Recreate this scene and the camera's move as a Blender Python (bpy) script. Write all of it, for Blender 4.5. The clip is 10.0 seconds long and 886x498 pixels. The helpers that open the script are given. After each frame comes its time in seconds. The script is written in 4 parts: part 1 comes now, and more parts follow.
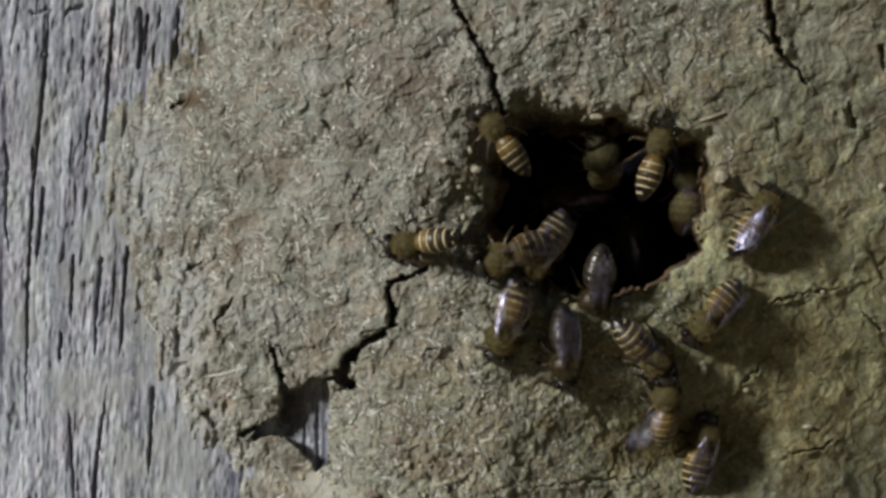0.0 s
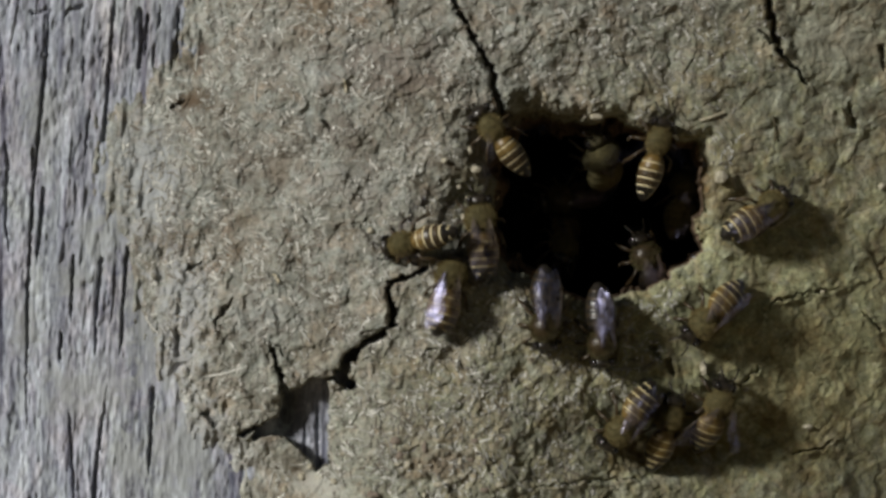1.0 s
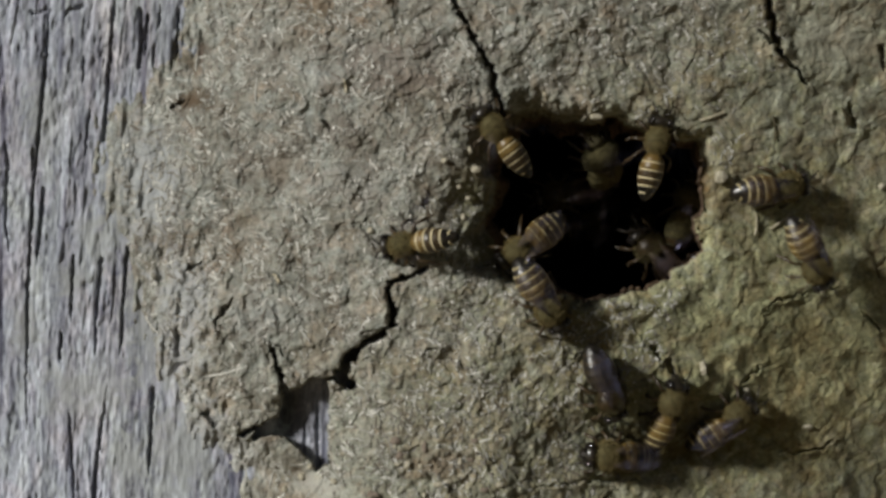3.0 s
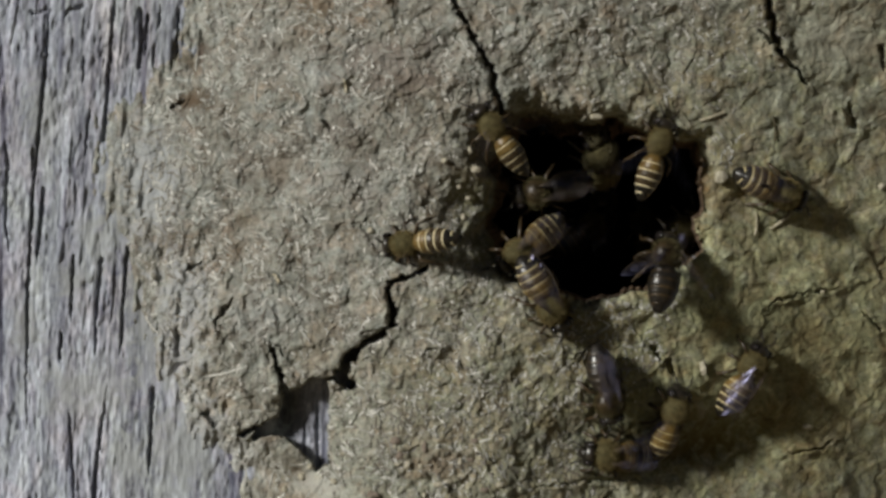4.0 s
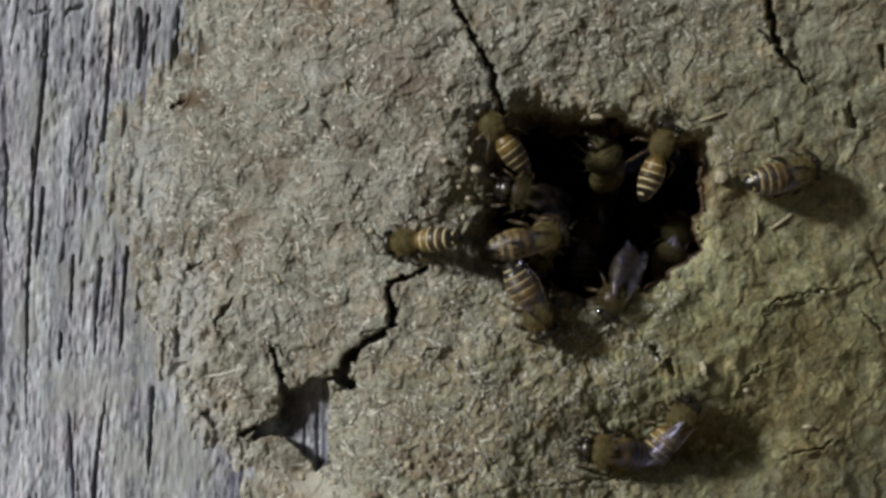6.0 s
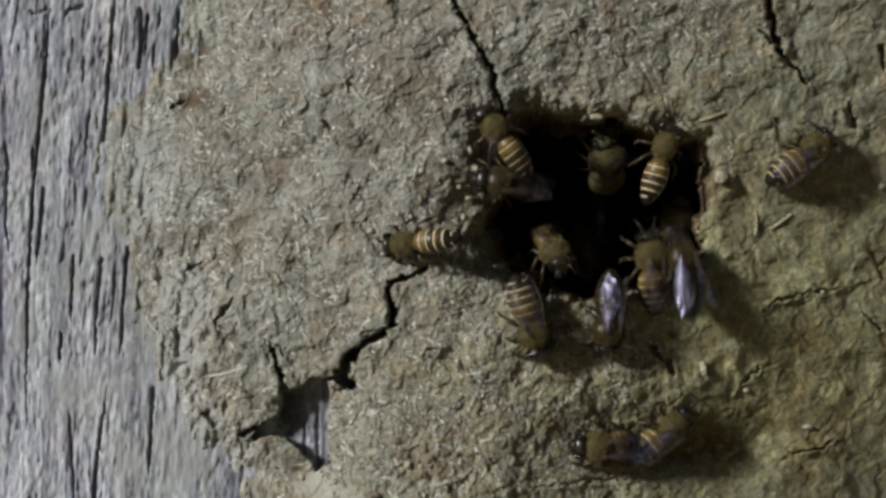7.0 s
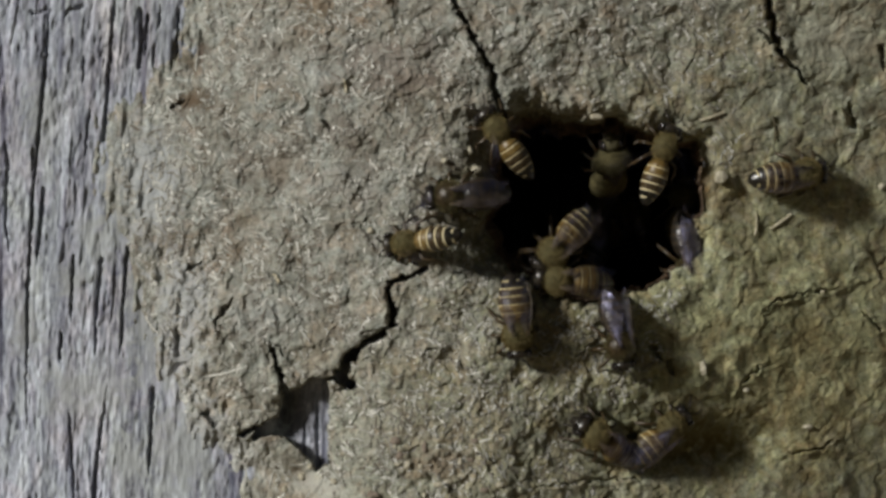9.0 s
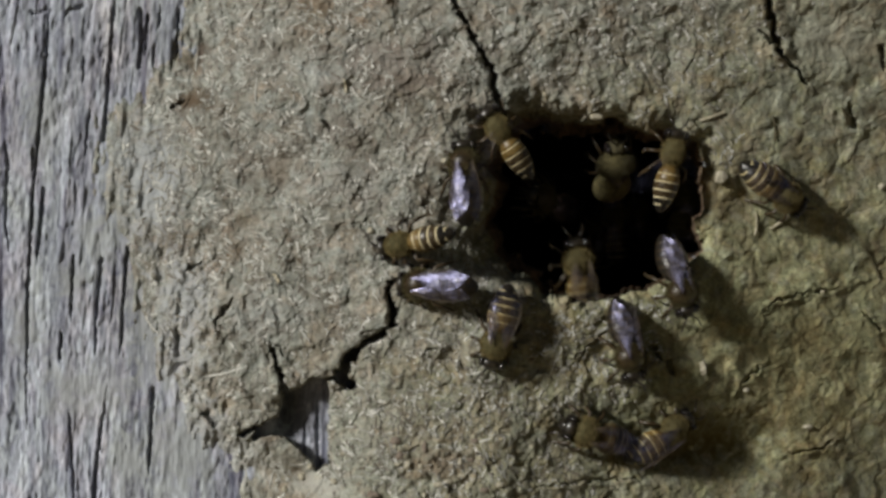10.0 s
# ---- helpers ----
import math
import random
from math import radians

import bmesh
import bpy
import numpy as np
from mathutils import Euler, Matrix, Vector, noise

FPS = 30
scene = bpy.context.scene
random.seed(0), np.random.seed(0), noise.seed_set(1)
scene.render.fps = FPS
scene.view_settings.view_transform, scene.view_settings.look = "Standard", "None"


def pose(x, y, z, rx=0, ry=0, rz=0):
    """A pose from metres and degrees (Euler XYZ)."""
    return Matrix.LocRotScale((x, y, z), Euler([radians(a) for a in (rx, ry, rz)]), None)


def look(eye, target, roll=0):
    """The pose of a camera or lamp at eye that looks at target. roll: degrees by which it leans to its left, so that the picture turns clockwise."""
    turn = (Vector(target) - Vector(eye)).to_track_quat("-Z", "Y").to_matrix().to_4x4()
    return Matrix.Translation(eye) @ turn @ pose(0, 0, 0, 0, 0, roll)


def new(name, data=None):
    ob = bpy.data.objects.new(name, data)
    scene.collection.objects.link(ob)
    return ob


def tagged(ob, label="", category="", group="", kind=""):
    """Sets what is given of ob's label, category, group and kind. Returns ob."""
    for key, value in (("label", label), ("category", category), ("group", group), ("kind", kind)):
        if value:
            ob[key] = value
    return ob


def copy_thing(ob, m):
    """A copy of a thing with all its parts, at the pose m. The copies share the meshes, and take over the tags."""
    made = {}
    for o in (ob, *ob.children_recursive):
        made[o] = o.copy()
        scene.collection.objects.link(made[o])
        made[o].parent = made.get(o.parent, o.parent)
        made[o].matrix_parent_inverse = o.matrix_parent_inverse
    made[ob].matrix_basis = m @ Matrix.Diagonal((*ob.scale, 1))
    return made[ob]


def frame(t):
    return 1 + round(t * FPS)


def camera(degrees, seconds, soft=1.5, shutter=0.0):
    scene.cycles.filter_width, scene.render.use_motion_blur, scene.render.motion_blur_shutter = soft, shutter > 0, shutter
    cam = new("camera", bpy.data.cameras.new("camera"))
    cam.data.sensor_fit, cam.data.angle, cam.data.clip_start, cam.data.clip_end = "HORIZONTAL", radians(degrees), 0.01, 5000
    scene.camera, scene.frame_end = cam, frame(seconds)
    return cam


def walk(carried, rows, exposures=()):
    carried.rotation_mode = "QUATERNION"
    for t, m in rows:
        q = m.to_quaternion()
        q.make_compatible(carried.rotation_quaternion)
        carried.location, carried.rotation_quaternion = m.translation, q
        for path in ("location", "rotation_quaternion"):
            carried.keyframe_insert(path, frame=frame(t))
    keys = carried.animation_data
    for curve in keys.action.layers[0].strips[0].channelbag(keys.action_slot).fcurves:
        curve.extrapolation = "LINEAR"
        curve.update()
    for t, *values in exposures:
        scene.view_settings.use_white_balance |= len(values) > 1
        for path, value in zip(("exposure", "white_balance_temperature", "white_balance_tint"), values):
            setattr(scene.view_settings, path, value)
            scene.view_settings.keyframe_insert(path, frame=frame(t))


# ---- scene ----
# A patch of mud daub with a bee entrance, on the weathered board of a hive.
# Wall coordinates (u to the right, v down) count in steps of 0.075 mm over the daub.
STEP = 7.5e-5
REACH = 0.2358          # camera to the daub's crown
MID_U, MID_V, MID_Z = 784.0, 441.0, 0.22

cam = camera(28.0, 10.0, soft=3.2, shutter=0.8)
CAM_POSE = look((0, -REACH, MID_Z), (0, 0, MID_Z))
walk(cam, [(0, CAM_POSE), (10, CAM_POSE)], exposures=[(0, 0.0), (10, 0.0)])

# ---- light: hazy low sun from the upper left, open sky ----
SUN_FROM = Vector((-0.72, -0.58, 0.36)).normalized()
world = bpy.data.worlds.new("sky")
scene.world = world
world.use_nodes = True
sky = world.node_tree.nodes.new("ShaderNodeTexSky")
sky.sky_type, sky.sun_disc = "NISHITA", False
sky.sun_elevation = math.asin(SUN_FROM.z)
sky.sun_rotation = math.atan2(SUN_FROM.x, SUN_FROM.y)
background = world.node_tree.nodes["Background"]
background.inputs["Strength"].default_value = 0.009
world.node_tree.links.new(sky.outputs[0], background.inputs["Color"])
sun_data = bpy.data.lights.new("sun", "SUN")
sun_data.energy, sun_data.angle, sun_data.color = 3.65, radians(7), (1.0, 0.985, 0.92)
sun = new("sun", sun_data)
sun.matrix_world = look(SUN_FROM * 2, (0, 0, 0))


# ---- materials ----
def shader(name, rough=0.8, spec=0.3):
    m = bpy.data.materials.new(name)
    m.use_nodes = True
    b = m.node_tree.nodes["Principled BSDF"]
    b.inputs["Roughness"].default_value = rough
    b.inputs["Specular IOR Level"].default_value = spec
    return m, m.node_tree, b


def coords(tree, scale=(1, 1, 1), rot=(0, 0, 0)):
    tc, mp = tree.nodes.new("ShaderNodeTexCoord"), tree.nodes.new("ShaderNodeMapping")
    mp.inputs["Scale"].default_value, mp.inputs["Rotation"].default_value = scale, rot
    tree.links.new(tc.outputs["Object"], mp.inputs["Vector"])
    return mp.outputs["Vector"]


def grain(tree, vec, scale, detail=4, rough=0.6, distortion=0.0):
    n = tree.nodes.new("ShaderNodeTexNoise")
    for key, v in (("Scale", scale), ("Detail", detail), ("Roughness", rough), ("Distortion", distortion)):
        n.inputs[key].default_value = v
    tree.links.new(vec, n.inputs["Vector"])
    return n.outputs["Fac"]


def ramp(tree, fac, stops):
    r = tree.nodes.new("ShaderNodeValToRGB")
    while len(r.color_ramp.elements) < len(stops):
        r.color_ramp.elements.new(0.5)
    for e, (p, c) in zip(r.color_ramp.elements, stops):
        e.position, e.color = p, (*c, 1)
    tree.links.new(fac, r.inputs["Fac"])
    return r.outputs["Color"]


def blend(tree, fac, a, b, mode="MIX"):
    x = tree.nodes.new("ShaderNodeMix")
    x.data_type, x.blend_type = "RGBA", mode
    for sock, v in ((x.inputs[0], fac), (x.inputs[6], a), (x.inputs[7], b)):
        if isinstance(v, (int, float)):
            sock.default_value = v
        elif isinstance(v, tuple):
            sock.default_value = (*v, 1)
        else:
            tree.links.new(v, sock)
    return x.outputs[2]


def relief(tree, b, height, strength, distance):
    n = tree.nodes.new("ShaderNodeBump")
    n.inputs["Strength"].default_value, n.inputs["Distance"].default_value = strength, distance
    tree.links.new(height, n.inputs["Height"])
    tree.links.new(n.outputs["Normal"], b.inputs["Normal"])


def blot_mask(t, v, u, w, ru, rw, most):
    """An uneven blot of stain, tint or painted shade round a wall coordinate, 0 to most."""
    x, z = (u - 784.0) * 7.5e-5, 0.22 + (441.0 - w) * 7.5e-5
    mp = t.nodes.new("ShaderNodeMapping")
    mp.inputs["Location"].default_value = (-x / (ru * 7.5e-5), 0, -z / (rw * 7.5e-5))
    mp.inputs["Scale"].default_value = (1 / (ru * 7.5e-5), 0, 1 / (rw * 7.5e-5))
    t.links.new(v, mp.inputs["Vector"])
    far = t.nodes.new("ShaderNodeVectorMath")
    far.operation = "LENGTH"
    t.links.new(mp.outputs[0], far.inputs[0])
    add = t.nodes.new("ShaderNodeMath")
    add.operation = "MULTIPLY_ADD"
    t.links.new(grain(t, v, 420, 5, 0.7, 1.2), add.inputs[0])
    add.inputs[1].default_value = 2.6
    t.links.new(far.outputs["Value"], add.inputs[2])
    return spread_fac(t, add.outputs[0], most)


def spread_fac(t, value, most):
    mr = t.nodes.new("ShaderNodeMapRange")
    mr.interpolation_type = "SMOOTHSTEP"
    t.links.new(value, mr.inputs[0])
    for i, x in ((1, 1.4), (2, 2.3), (3, most), (4, 0.0)):
        mr.inputs[i].default_value = x
    return mr.outputs[0]


def mud_material():
    m, t, b = shader("dried_mud", 0.93, 0.15)
    v = coords(t)
    broad = grain(t, coords(t, (1, 1, 1), (0.4, 0.1, 0.9)), 75, 4, 0.6, 0.8)
    mid = grain(t, v, 330, 5, 0.68, 1.8)
    fine = grain(t, v, 1500, 4, 0.7, 1.5)
    c = ramp(t, mid, [(0.28, (0.115, 0.105, 0.082)), (0.42, (0.236, 0.231, 0.196)), (0.56, (0.304, 0.303, 0.267)), (0.72, (0.46, 0.46, 0.415))])
    stain = ramp(t, broad, [(0.28, (0.70, 0.60, 0.51)), (0.40, (0.97, 0.94, 0.91)), (0.55, (0.93, 0.95, 0.95)), (0.72, (1.17, 1.18, 1.20))])
    c = blend(t, 1.0, c, stain, "MULTIPLY")
    fleck = ramp(t, fine, [(0.30, (0.50, 0.46, 0.40)), (0.48, (1, 1, 1)), (0.66, (1.45, 1.42, 1.32))])
    c = blend(t, 0.8, c, fleck, "MULTIPLY")
    clot = grain(t, v, 620, 4, 0.65, 2.0)
    c = blend(t, 0.75, c, ramp(t, clot, [(0.30, (0.62, 0.57, 0.50)), (0.46, (1, 1, 1)), (0.62, (1.0, 1.0, 1.0)), (0.74, (1.3, 1.3, 1.28))]), "MULTIPLY")
    rust = ramp(t, grain(t, coords(t, (1, 1, 1.3), (0.3, 0.2, 0.5)), 150, 5, 0.7, 0.8), [(0.63, (0, 0, 0)), (0.74, (0.75, 0.75, 0.75))])
    c = blend(t, rust, c, (0.115, 0.072, 0.045))
    hue = grain(t, coords(t, (1, 1, 1), (0.7, 0.3, 0.2)), 210, 4, 0.65, 1.4)
    blot = grain(t, coords(t, (1, 1, 1), (0.2, 0.9, 0.4)), 130, 5, 0.62, 0.9)
    c = blend(t, 0.85, c, ramp(t, blot, [(0.30, (0.60, 0.52, 0.44)), (0.39, (0.90, 0.84, 0.78)), (0.46, (1.0, 1.0, 1.0)), (0.60, (1.03, 1.05, 1.05)), (0.70, (1.18, 1.19, 1.17))]), "MULTIPLY")
    c = blend(t, 0.8, c, ramp(t, hue, [(0.30, (1.14, 0.97, 0.84)), (0.43, (1.05, 0.98, 0.96)), (0.52, (0.99, 1.0, 0.98)), (0.60, (0.97, 1.0, 1.02)), (0.72, (1.10, 1.0, 1.0))]), "MULTIPLY")
    # crumbled red-brown earth and a pale wash low down, brown patches high up
    # shade on the left rim slope and in the low hollow, painted dark
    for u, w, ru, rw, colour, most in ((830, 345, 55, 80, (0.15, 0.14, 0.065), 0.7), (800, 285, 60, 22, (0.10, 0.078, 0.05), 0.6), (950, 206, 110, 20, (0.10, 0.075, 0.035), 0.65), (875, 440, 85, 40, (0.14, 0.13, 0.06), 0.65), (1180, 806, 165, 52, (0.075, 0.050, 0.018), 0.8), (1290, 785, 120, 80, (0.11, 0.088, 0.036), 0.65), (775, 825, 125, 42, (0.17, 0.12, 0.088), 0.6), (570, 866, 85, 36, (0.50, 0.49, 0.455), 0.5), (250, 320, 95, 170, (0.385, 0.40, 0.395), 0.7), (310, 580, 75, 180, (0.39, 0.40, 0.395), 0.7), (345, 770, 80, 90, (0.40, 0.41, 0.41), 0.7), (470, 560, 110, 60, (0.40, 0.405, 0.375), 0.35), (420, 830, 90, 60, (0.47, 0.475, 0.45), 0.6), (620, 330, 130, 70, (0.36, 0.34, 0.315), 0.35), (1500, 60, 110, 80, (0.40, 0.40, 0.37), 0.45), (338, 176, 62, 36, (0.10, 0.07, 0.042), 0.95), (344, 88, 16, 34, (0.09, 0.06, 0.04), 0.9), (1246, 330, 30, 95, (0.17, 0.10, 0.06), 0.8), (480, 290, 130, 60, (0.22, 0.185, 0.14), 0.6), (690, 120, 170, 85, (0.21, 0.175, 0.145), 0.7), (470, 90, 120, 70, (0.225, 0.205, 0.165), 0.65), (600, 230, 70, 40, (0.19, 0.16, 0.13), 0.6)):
        c = blend(t, blot_mask(t, v, u, w, ru, rw, most), c, colour)
    # the colour turns more olive from the entrance down to the far side
    sep, mr = t.nodes.new("ShaderNodeSeparateXYZ"), t.nodes.new("ShaderNodeMapRange")
    t.links.new(coords(t, (1, 1, 1), (0, radians(-35), 0)), sep.inputs[0])
    t.links.new(sep.outputs[0], mr.inputs[0])
    mr.inputs[1].default_value, mr.inputs[2].default_value = -0.152, -0.080
    add = t.nodes.new("ShaderNodeMath")
    add.operation = "MULTIPLY_ADD"
    t.links.new(grain(t, v, 90, 3, 0.6, 0.5), add.inputs[0])
    add.inputs[1].default_value = 0.6
    t.links.new(mr.outputs[0], add.inputs[2])
    c = blend(t, 1.0, c, ramp(t, add.outputs[0], [(0.30, (0.99, 1.0, 1.07)), (0.65, (1.0, 1.0, 1.02)), (0.9, (0.99, 0.99, 0.90))]), "MULTIPLY")
    c = blend(t, blot_mask(t, v, 1430, 620, 700, 560, 0.85), c, blend(t, 1.0, c, (0.995, 0.98, 0.70), "MULTIPLY"))
    t.links.new(c, b.inputs["Base Color"])
    relief(t, b, fine, 0.42, 0.0002)
    return m


def wood_material(name, light, dark, warm, wash):
    m, t, b = shader(name, 0.88, 0.2)
    v = coords(t, (1, 1, 0.085), (0, radians(-4), 0))
    fibre = grain(t, v, 900, 4, 0.65, 0.4)
    streak = grain(t, v, 230, 4, 0.6, 0.8)
    patch = grain(t, coords(t, (1, 1, 0.35)), 120, 4, 0.6, 0.6)
    c = ramp(t, streak, [(0.3, dark), (0.52, light), (0.72, tuple(min(1, x * 1.35) for x in light))])
    c = blend(t, ramp(t, patch, [(0.45, (0, 0, 0)), (0.7, (0.75, 0.75, 0.75))]), c, warm)
    c = blend(t, 0.9, c, ramp(t, fibre, [(0.32, (0.38, 0.38, 0.44)), (0.47, (1, 1, 1)), (0.7, (1.35, 1.35, 1.33))]), "MULTIPLY")
    speck = grain(t, coords(t, (1, 1, 0.38)), 850, 4, 0.7, 1.4)
    c = blend(t, 0.9, c, ramp(t, speck, [(0.34, (0.55, 0.53, 0.58)), (0.48, (1, 1, 1)), (0.68, (1.45, 1.45, 1.40))]), "MULTIPLY")
    tint = grain(t, coords(t, (1, 1, 0.4), (0.5, 0.1, 0.3)), 190, 4, 0.65, 1.0)
    c = blend(t, 0.8, c, ramp(t, tint, [(0.32, (1.07, 0.98, 0.93)), (0.44, (1.03, 0.99, 1.0)), (0.54, (0.97, 1.0, 1.0)), (0.66, (0.98, 1.02, 0.94))]), "MULTIPLY")
    line = grain(t, coords(t, (1, 1, 0.035), (0, radians(-4), 0)), 520, 3, 0.55, 0.3)
    c = blend(t, 1.0, c, ramp(t, line, [(0.36, (0.42, 0.41, 0.47)), (0.415, (1, 1, 1)), (0.60, (1, 1, 1)), (0.66, (1.22, 1.22, 1.20))]), "MULTIPLY")
    for u, w, ru, rw in ((215, 350, 85, 190), (255, 560, 75, 190), (310, 800, 95, 150), (300, 130, 50, 70), (150, 420, 60, 60), (130, 690, 120, 80), (50, 200, 60, 120), (110, 500, 50, 55), (30, 590, 45, 90), (210, 820, 55, 60)):
        c = blend(t, blot_mask(t, coords(t), u, w, ru, rw, 0.75), c, wash)
    for u, w, ru, rw in ((250, 60, 110, 110), (110, 60, 60, 160), (310, 100, 50, 90)):
        c = blend(t, blot_mask(t, coords(t), u, w, ru, rw, 0.5), c, dark)
    c = blend(t, blot_mask(t, coords(t), 535, 745, 75, 100, 0.75), c, tuple(x * 0.75 for x in dark))     # shade in the gap where the daub broke away, painted into the wood
    t.links.new(c, b.inputs["Base Color"])
    relief(t, b, fibre, 0.5, 0.0003)
    return m


def chitin(name, a, bb, rough=0.35, spec=0.5, scale=900):
    m, t, b = shader(name, rough, spec)
    n = grain(t, coords(t), scale, 3, 0.6)
    t.links.new(ramp(t, n, [(0.35, a), (0.65, bb)]), b.inputs["Base Color"])
    relief(t, b, grain(t, coords(t), scale * 5, 2), 0.25, 0.00006)
    return m


def fibre_material():
    m, t, b = shader("straw_fibre", 0.75, 0.3)
    g = t.nodes.new("ShaderNodeNewGeometry")
    c = ramp(t, g.outputs["Random Per Island"], [(0.0, (0.12, 0.10, 0.075)), (0.2, (0.20, 0.185, 0.16)), (0.55, (0.36, 0.358, 0.325)), (0.85, (0.51, 0.505, 0.465)), (1.0, (0.66, 0.645, 0.60))])
    t.links.new(c, b.inputs["Base Color"])
    return m


def wing_material(name, sheen):
    """Clear crumpled membrane: lets most light through and mirrors the rest."""
    m, t, b = shader(name)
    nodes, links = t.nodes, t.links
    clear, gloss, mix = nodes.new("ShaderNodeBsdfTransparent"), nodes.new("ShaderNodeBsdfGlossy"), nodes.new("ShaderNodeMixShader")
    clear.inputs["Color"].default_value = (0.985, 0.982, 0.98, 1)
    n = grain(t, coords(t), 900, 3, 0.6, 0.6)
    links.new(ramp(t, n, [(0.3, (0.46, 0.47, 0.82)), (0.52, (0.62, 0.62, 0.97)), (0.70, (0.90, 0.87, 1.0))]), gloss.inputs["Color"])
    gloss.inputs["Roughness"].default_value = 0.32
    bump = nodes.new("ShaderNodeBump")
    bump.inputs["Strength"].default_value, bump.inputs["Distance"].default_value = 0.75, 0.0002
    links.new(grain(t, coords(t, (1, 0.35, 1)), 1100, 3), bump.inputs["Height"])
    links.new(bump.outputs["Normal"], gloss.inputs["Normal"])
    patchy = grain(t, coords(t), 420, 2, 0.5, 0.8)
    links.new(ramp(t, patchy, [(0.36, (sheen * 0.1,) * 3), (0.48, (sheen * 0.7,) * 3), (0.60, (sheen * 2.0,) * 3)]), mix.inputs[0])
    links.new(clear.outputs[0], mix.inputs[1])
    links.new(gloss.outputs[0], mix.inputs[2])
    links.new(mix.outputs[0], nodes["Material Output"].inputs["Surface"])
    return m


MUD = mud_material()
WOOD = wood_material("weathered_grey_wood", (0.335, 0.35, 0.41), (0.165, 0.17, 0.21), (0.44, 0.45, 0.47), (0.36, 0.375, 0.375))
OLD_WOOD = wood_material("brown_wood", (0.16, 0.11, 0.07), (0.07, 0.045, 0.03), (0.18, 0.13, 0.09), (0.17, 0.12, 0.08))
FIBRE = fibre_material()
BLACK = chitin("black_chitin", (0.010, 0.009, 0.008), (0.028, 0.022, 0.016), 0.3)
BROWN = chitin("brown_chitin", (0.030, 0.020, 0.010), (0.065, 0.042, 0.018), 0.4)
AMBER = chitin("amber_chitin", (0.085, 0.054, 0.015), (0.175, 0.112, 0.032), 0.42)
CREAM = chitin("cream_hair_band", (0.48, 0.41, 0.24), (0.68, 0.60, 0.40), 0.75, 0.2, 2500)
OLIVE = chitin("olive_coat", (0.07, 0.06, 0.028), (0.135, 0.115, 0.053), 0.8, 0.15, 2000)
DULL = chitin("dull_hair_band", (0.36, 0.30, 0.155), (0.53, 0.455, 0.26), 0.8, 0.15, 2500)
TAN = chitin("tan_hair", (0.13, 0.10, 0.042), (0.25, 0.195, 0.085), 0.85, 0.1, 2500)
EYE = chitin("compound_eye", (0.006, 0.005, 0.005), (0.016, 0.013, 0.012), 0.12, 0.8, 3000)
SOOT = chitin("dark_hair", (0.05, 0.045, 0.027), (0.105, 0.092, 0.052), 0.85, 0.1, 2500)
WING = wing_material("wing_membrane", 0.036)
THIN_WING = wing_material("thin_wing_membrane", 0.042)
SHINY_WING = wing_material("shining_wing_membrane", 0.072)
CLEAR_WING = wing_material("clear_wing_membrane", 0.004)
VEIN = chitin("wing_vein", (0.05, 0.035, 0.02), (0.10, 0.07, 0.04), 0.5)


def soil_material():
    m, t, b = shader("bare_soil", 0.95, 0.15)
    v = coords(t)
    c = ramp(t, grain(t, v, 6, 6, 0.65), [(0.3, (0.135, 0.10, 0.05)), (0.55, (0.21, 0.16, 0.08)), (0.75, (0.17, 0.138, 0.065))])
    t.links.new(c, b.inputs["Base Color"])
    relief(t, b, grain(t, v, 40, 4), 0.5, 0.01)
    return m


SOIL = soil_material()

# ---- shape of the wall ----
RNG = np.random.RandomState(7)
TABLES = [RNG.rand(256, 256) for _ in range(14)]


def vnoise(u, v, k):
    """Smooth noise, 0 to 1, one cell per unit."""
    a, c = np.floor(u).astype(int), np.floor(v).astype(int)
    fu, fv = u - a, v - c
    fu, fv = fu * fu * (3 - 2 * fu), fv * fv * (3 - 2 * fv)
    t = TABLES[k]
    a0, a1, c0, c1 = a % 256, (a + 1) % 256, c % 256, (c + 1) % 256
    top = t[a0, c0] * (1 - fu) + t[a1, c0] * fu
    low = t[a0, c1] * (1 - fu) + t[a1, c1] * fu
    return top * (1 - fv) + low * fv


def fbm(u, v, k, octaves=3):
    return sum(vnoise(u * 2 ** i + 17 * i, v * 2 ** i + 5 * i, (k + i) % 14) / 2 ** i for i in range(octaves)) / (2 - 2 ** (1 - octaves))


def ease(x, a, b):
    x = np.clip((x - a) / (b - a), 0, 1)
    return x * x * (3 - 2 * x)


def flakes(u, v, size, amp, k):
    """Heights of irregular cells, each a small plate with its own tilt and level."""
    ju, jv, tu, tv, lift = (TABLES[(k + i) % 14] for i in range(5))
    a, c = np.floor(u / size).astype(int), np.floor(v / size).astype(int)
    best, out = np.full(u.shape, 1e9), np.zeros(u.shape)
    for da in (-1, 0, 1):
        for dc in (-1, 0, 1):
            i, j = (a + da) % 256, (c + dc) % 256
            pu, pv = u / size - (a + da + ju[i, j]), v / size - (c + dc + jv[i, j])
            gap = pu * pu + pv * pv
            near = gap < best
            best = np.where(near, gap, best)
            out = np.where(near, (tu[i, j] - 0.5) * pu * 1.6 + (tv[i, j] - 0.5) * pv * 1.6 + (lift[i, j] - 0.5) * 0.8, out)
    return out * amp


BOARD = -6.6            # mean height of the board's face, mm


